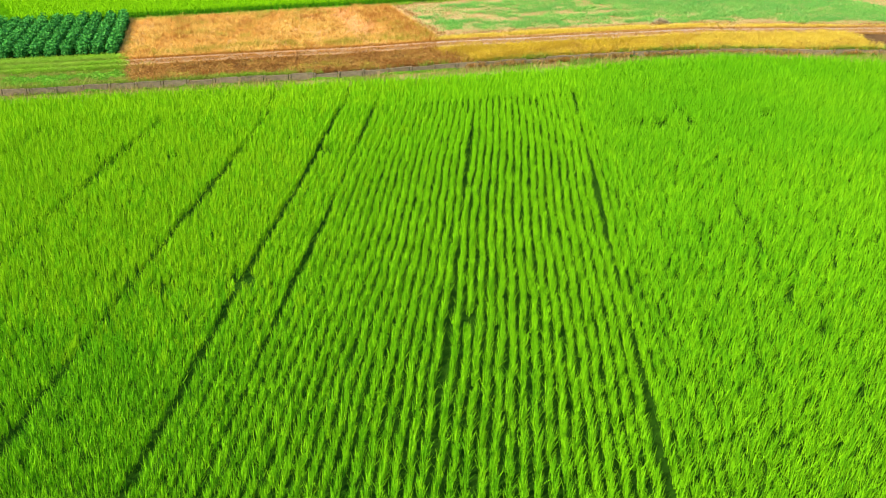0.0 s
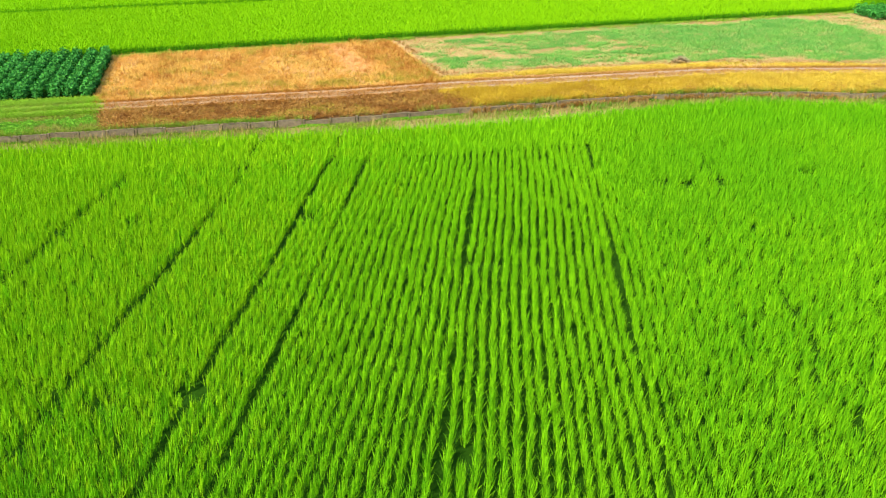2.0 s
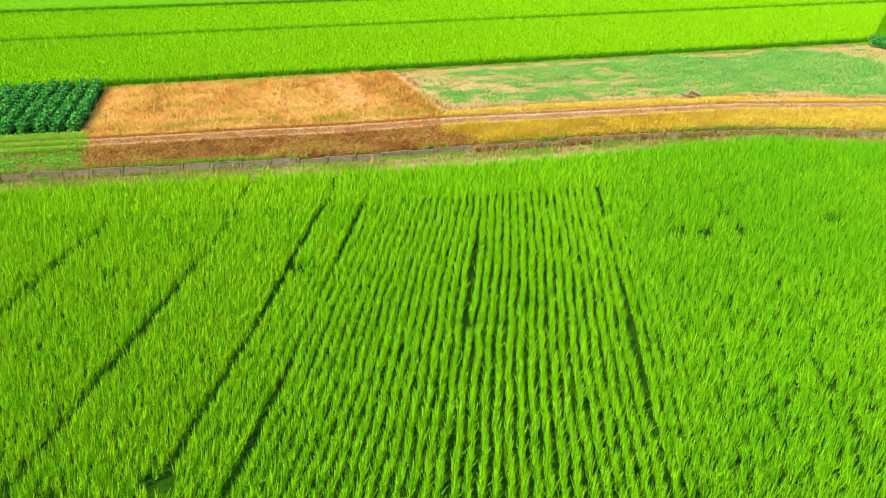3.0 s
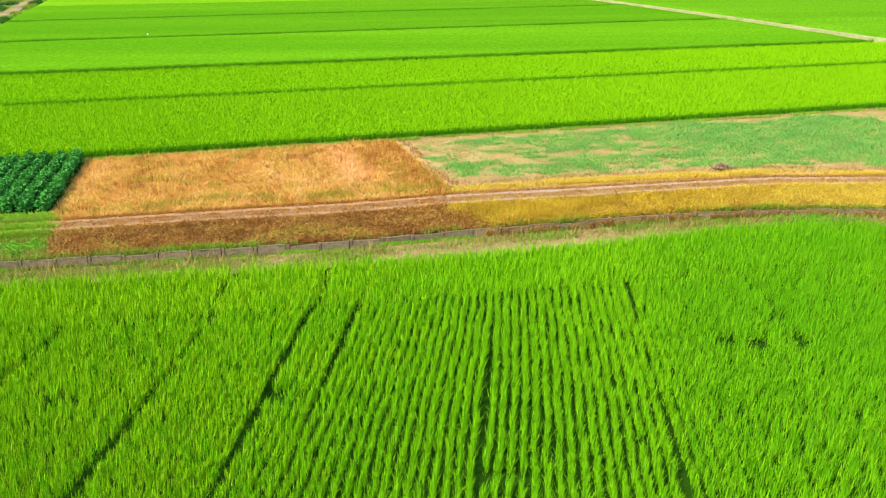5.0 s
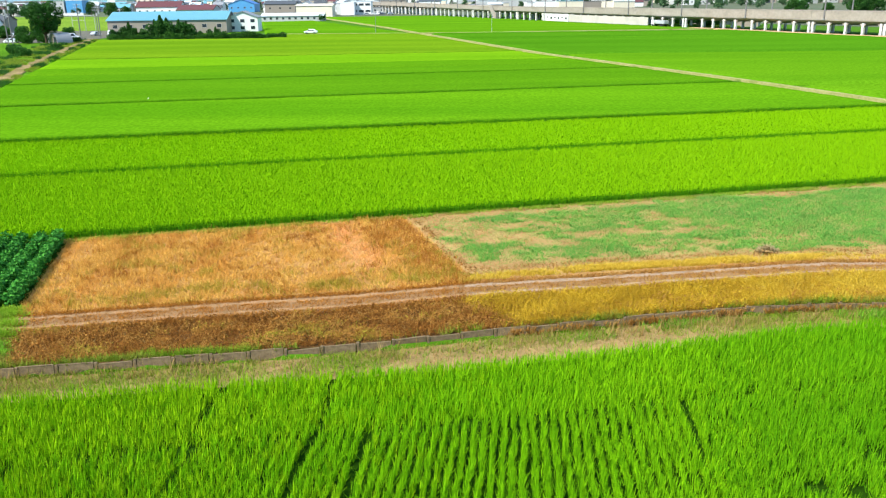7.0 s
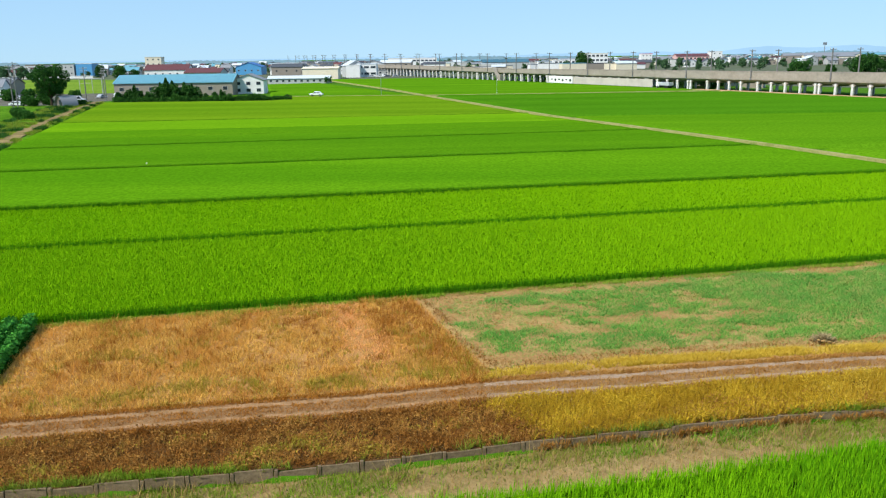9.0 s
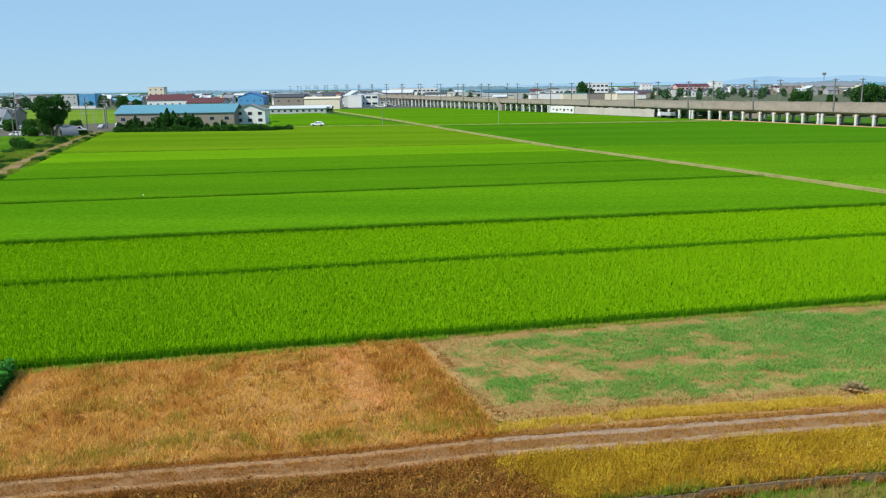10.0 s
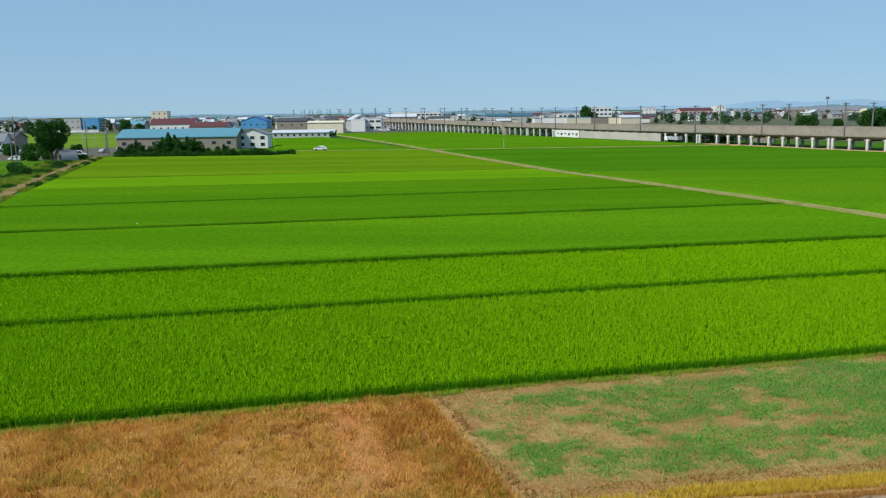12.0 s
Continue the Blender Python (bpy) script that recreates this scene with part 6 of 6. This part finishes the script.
# ---- vehicles ----
def car(x, y, z, turn, mat, label, van=False):
    o = thing("car", label, "car", "parked vehicles" if van or y < 300 else "", at=pose(x, y, z, 0, 0, turn))
    hood, roof = (0.95, 1.9) if van else (0.78, 1.42)
    prof = [(-2.2, 0.3), (2.2, 0.3), (2.25, 0.62), (2.1, hood), (1.15, hood + 0.08), (0.55, roof), (-1.1 if not van else -2.05, roof), (-1.75 if not van else -2.2, hood + 0.12), (-2.2, hood + 0.02), (-2.25, 0.6)]
    bm = bmesh.new()
    rings = [[bm.verts.new((a, e * (0.84 if zz < hood + 0.2 else 0.70), zz)) for a, zz in prof] for e in (-1, 1)]
    for j in range(len(prof)):
        bm.faces.new((rings[0][j], rings[0][(j + 1) % len(prof)], rings[1][(j + 1) % len(prof)], rings[1][j]))
    bm.faces.new(rings[0])
    bm.faces.new(rings[1][::-1])
    bmesh.ops.recalc_face_normals(bm, faces=bm.faces)
    bmesh.ops.bevel(bm, geom=bm.edges[:], offset=0.05, segments=1, affect="EDGES")
    part("body", bm, mat, o)
    for e in (-1, 1):
        for a0, a1, a2, a3 in ((-1.55, -0.35, -0.35, -1.05), (-0.25, 0.98, 0.5, -0.25)):
            bm = bmesh.new()
            vs = [bm.verts.new(v) for v in ((a0, e * 0.855, hood + 0.1), (a1, e * 0.855, hood + 0.1), (a2, e * 0.72, roof - 0.08), (a3, e * 0.72, roof - 0.08))]
            vs2 = [bm.verts.new((v.co.x, v.co.y - e * 0.04, v.co.z)) for v in vs]
            bm.faces.new(vs)
            bm.faces.new(vs2[::-1])
            for j in range(4):
                bm.faces.new((vs[j], vs[(j + 1) % 4], vs2[(j + 1) % 4], vs2[j]))
            bmesh.ops.recalc_face_normals(bm, faces=bm.faces)
            part("side_window", bm, GLASS, o)
        for a in (-1.35, 1.38):
            wheel = part("wheel", tube(bmesh.new(), (a, e * 0.66, 0.31), (a, e * 0.86, 0.31), 0.31, 0.31, 14), RUBBER, o)
            part("rim", tube(bmesh.new(), (a, e * 0.863, 0.31), (a, e * 0.875, 0.31), 0.19, 0.17, 12), STEEL, wheel)
        part("headlight", box(bmesh.new(), 2.12, 2.27, e * 0.62 - 0.16, e * 0.62 + 0.16, 0.62, 0.74, 0.02), P_WHITE, o)
        part("tail_light", box(bmesh.new(), -2.27, -2.14, e * 0.66 - 0.12, e * 0.66 + 0.12, 0.62, 0.78, 0.02), R_RED, o)
    return o


car(-44, 293.6, 0.52, 175, CAR_WHITE, "white saloon car on the narrow farm road")
for k, (x, y, turn, mat, lab, van) in enumerate(((-128.6, 262.5, 5, CAR_WHITE, "white parked car beside the poles", False), (-117.5, 275, 60, CAR_DARK, "dark parked car behind the tree", False), (-119, 282, 15, CAR_WHITE, "white parked car near the tree", True),
                                             (-111, 296, 10, CAR_SILVER, "silver parked car by the sheds", False), (-114.5, 303, 95, CAR_WHITE, "white van parked on the lot", True), (-121, 305, 80, CAR_SILVER, "silver car parked on the lot", False), (-107.8, 301, 85, CAR_DARK, "dark van parked by the warehouse", True), (-149, 302, 0, CAR_WHITE, "white car parked before the farmhouse", False),
                                             (-48, 548, 10, CAR_SILVER, "silver car parked by the works", False), (-43, 550, 5, CAR_WHITE, "white car parked by the works", False), (-38, 549, 0, CAR_DARK, "dark car parked by the works", False), (-33, 552, 20, CAR_SILVER, "silver car in the car park", False), (-40, 558, 0, CAR_WHITE, "white van in the car park", True))):
    car(x, y, 0.12, turn, mat, lab, van)
truck = thing("truck", "silver flat box truck parked under the viaduct", "truck", at=local(87, -2.2, 0.0))
part("cargo_box", box(bmesh.new(), -4.4, 1.6, -1.1, 1.1, 0.95, 2.15, 0.05), P_SILVER, truck)
part("cab", box(bmesh.new(), 1.7, 3.3, -1.0, 1.0, 0.5, 2.2, 0.12), CAR_WHITE, truck)
part("windscreen", box(bmesh.new(), 3.25, 3.33, -0.85, 0.85, 1.3, 2.0, 0.02), GLASS, truck)
part("chassis", box(bmesh.new(), -4.2, 3.1, -0.6, 0.6, 0.5, 0.93, 0.02), RUBBER, truck)
for a in (-3.2, -2.3, 2.4):
    for e in (-1, 1):
        part("wheel", tube(bmesh.new(), (a, e * 0.75, 0.45), (a, e * 1.02, 0.45), 0.45, 0.45, 12), RUBBER, truck)
for k in range(7):
    building("low_shed", "brown low shed behind the viaduct", 112 + 7 * rnd.random() + k * -3.5, 322 + k * 9.0, rnd.uniform(50, 80), 9, 6, 2.4, 0.8, P_TAN, R_DARK, 2, 1, category="shed", group="sheds behind the viaduct")

mast = thing("light_mast", "tall steel floodlight mast far behind the viaduct", "mast", at=pose(448, 1000, 0))
part("shaft", tube(bmesh.new(), (0, 0, -0.5), (0, 0, 19.5), 0.5, 0.35, 8), STEEL, mast)
part("lamp_frame", box(bmesh.new(), -2.2, 2.2, -0.3, 0.3, 19.503, 22.5, 0.05), STEEL, mast)

# ---- heap beside the track ----
HEAP = leaf("withered heap", (0.20, 0.16, 0.075), (0.50, 0.38, 0.20), (0.30, 0.23, 0.11), 2.0, 0.5, 0.15)
heap = thing("weed_heap", "grey-brown heap of pulled dry weeds and pale stones beside the track", "heap", at=pose(16.7, 54.3, UPLAND))
q = rng.normal(0, 1, (420, 3)) * np.array([0.21, 0.16, 0.13])
q[:, 2] = np.abs(q[:, 2]) + 0.02
q[:, 2] *= np.clip(1.2 - np.abs(q[:, 0]) * 1.8, 0.12, 1)
link("litter", tri_mesh("litter", *blades(q, 4, 0.11, 0.12, 0.015, 1.6, rng, 1), HEAP), HEAP, heap)
for k in range(5):
    bm = bmesh.new()
    bmesh.ops.create_icosphere(bm, subdivisions=2, radius=0.075)
    for v in bm.verts:
        v.co *= 1 + 0.3 * noise.noise(v.co * 6 + Vector((k * 9, 0, 0)))
        v.co.z *= 0.7
    s = part("stone", bm, WEED_SOIL, heap)
    s.location = (0.3 - 0.16 * k, -0.42 + 0.07 * (k % 3), 0.06 + 0.03 * k)

# ---- far hills and woods on the horizon ----


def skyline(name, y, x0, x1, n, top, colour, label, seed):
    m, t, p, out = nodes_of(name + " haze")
    # the sheet glows in a haze tint that stands for distant air
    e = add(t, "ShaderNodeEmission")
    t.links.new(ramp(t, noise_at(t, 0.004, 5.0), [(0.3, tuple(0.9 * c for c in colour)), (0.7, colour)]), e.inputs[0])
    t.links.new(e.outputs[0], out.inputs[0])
    r = np.random.default_rng(seed)
    xs = np.linspace(x0, x1, n)
    h = top(xs) * (0.8 + 0.4 * r.uniform(0, 1, n) * (1 if n > 300 else 0.25))
    co = np.concatenate([np.stack([xs, xs * 0 + y, xs * 0 - 30], 1), np.stack([xs, xs * 0 + y + 40, h], 1)])
    i = np.arange(n - 1)
    tris = np.concatenate([np.stack([i, i + 1, i + n + 1], 1), np.stack([i, i + n + 1, i + n], 1)])
    return tagged(new(name, tri_mesh(name, co, tris, m)), label, "backdrop", "", "structure")


skyline("backdrop_hills", 4600, -4000, 4200, 260, lambda x: 12 + np.clip((x - 300) / 1500, 0, 1) * (22 + 11 * np.sin(x / 260) + 9 * np.sin(x / 90 + 1)), (0.37, 0.62, 0.87), "hills on the horizon, haze painted pale blue", 3)
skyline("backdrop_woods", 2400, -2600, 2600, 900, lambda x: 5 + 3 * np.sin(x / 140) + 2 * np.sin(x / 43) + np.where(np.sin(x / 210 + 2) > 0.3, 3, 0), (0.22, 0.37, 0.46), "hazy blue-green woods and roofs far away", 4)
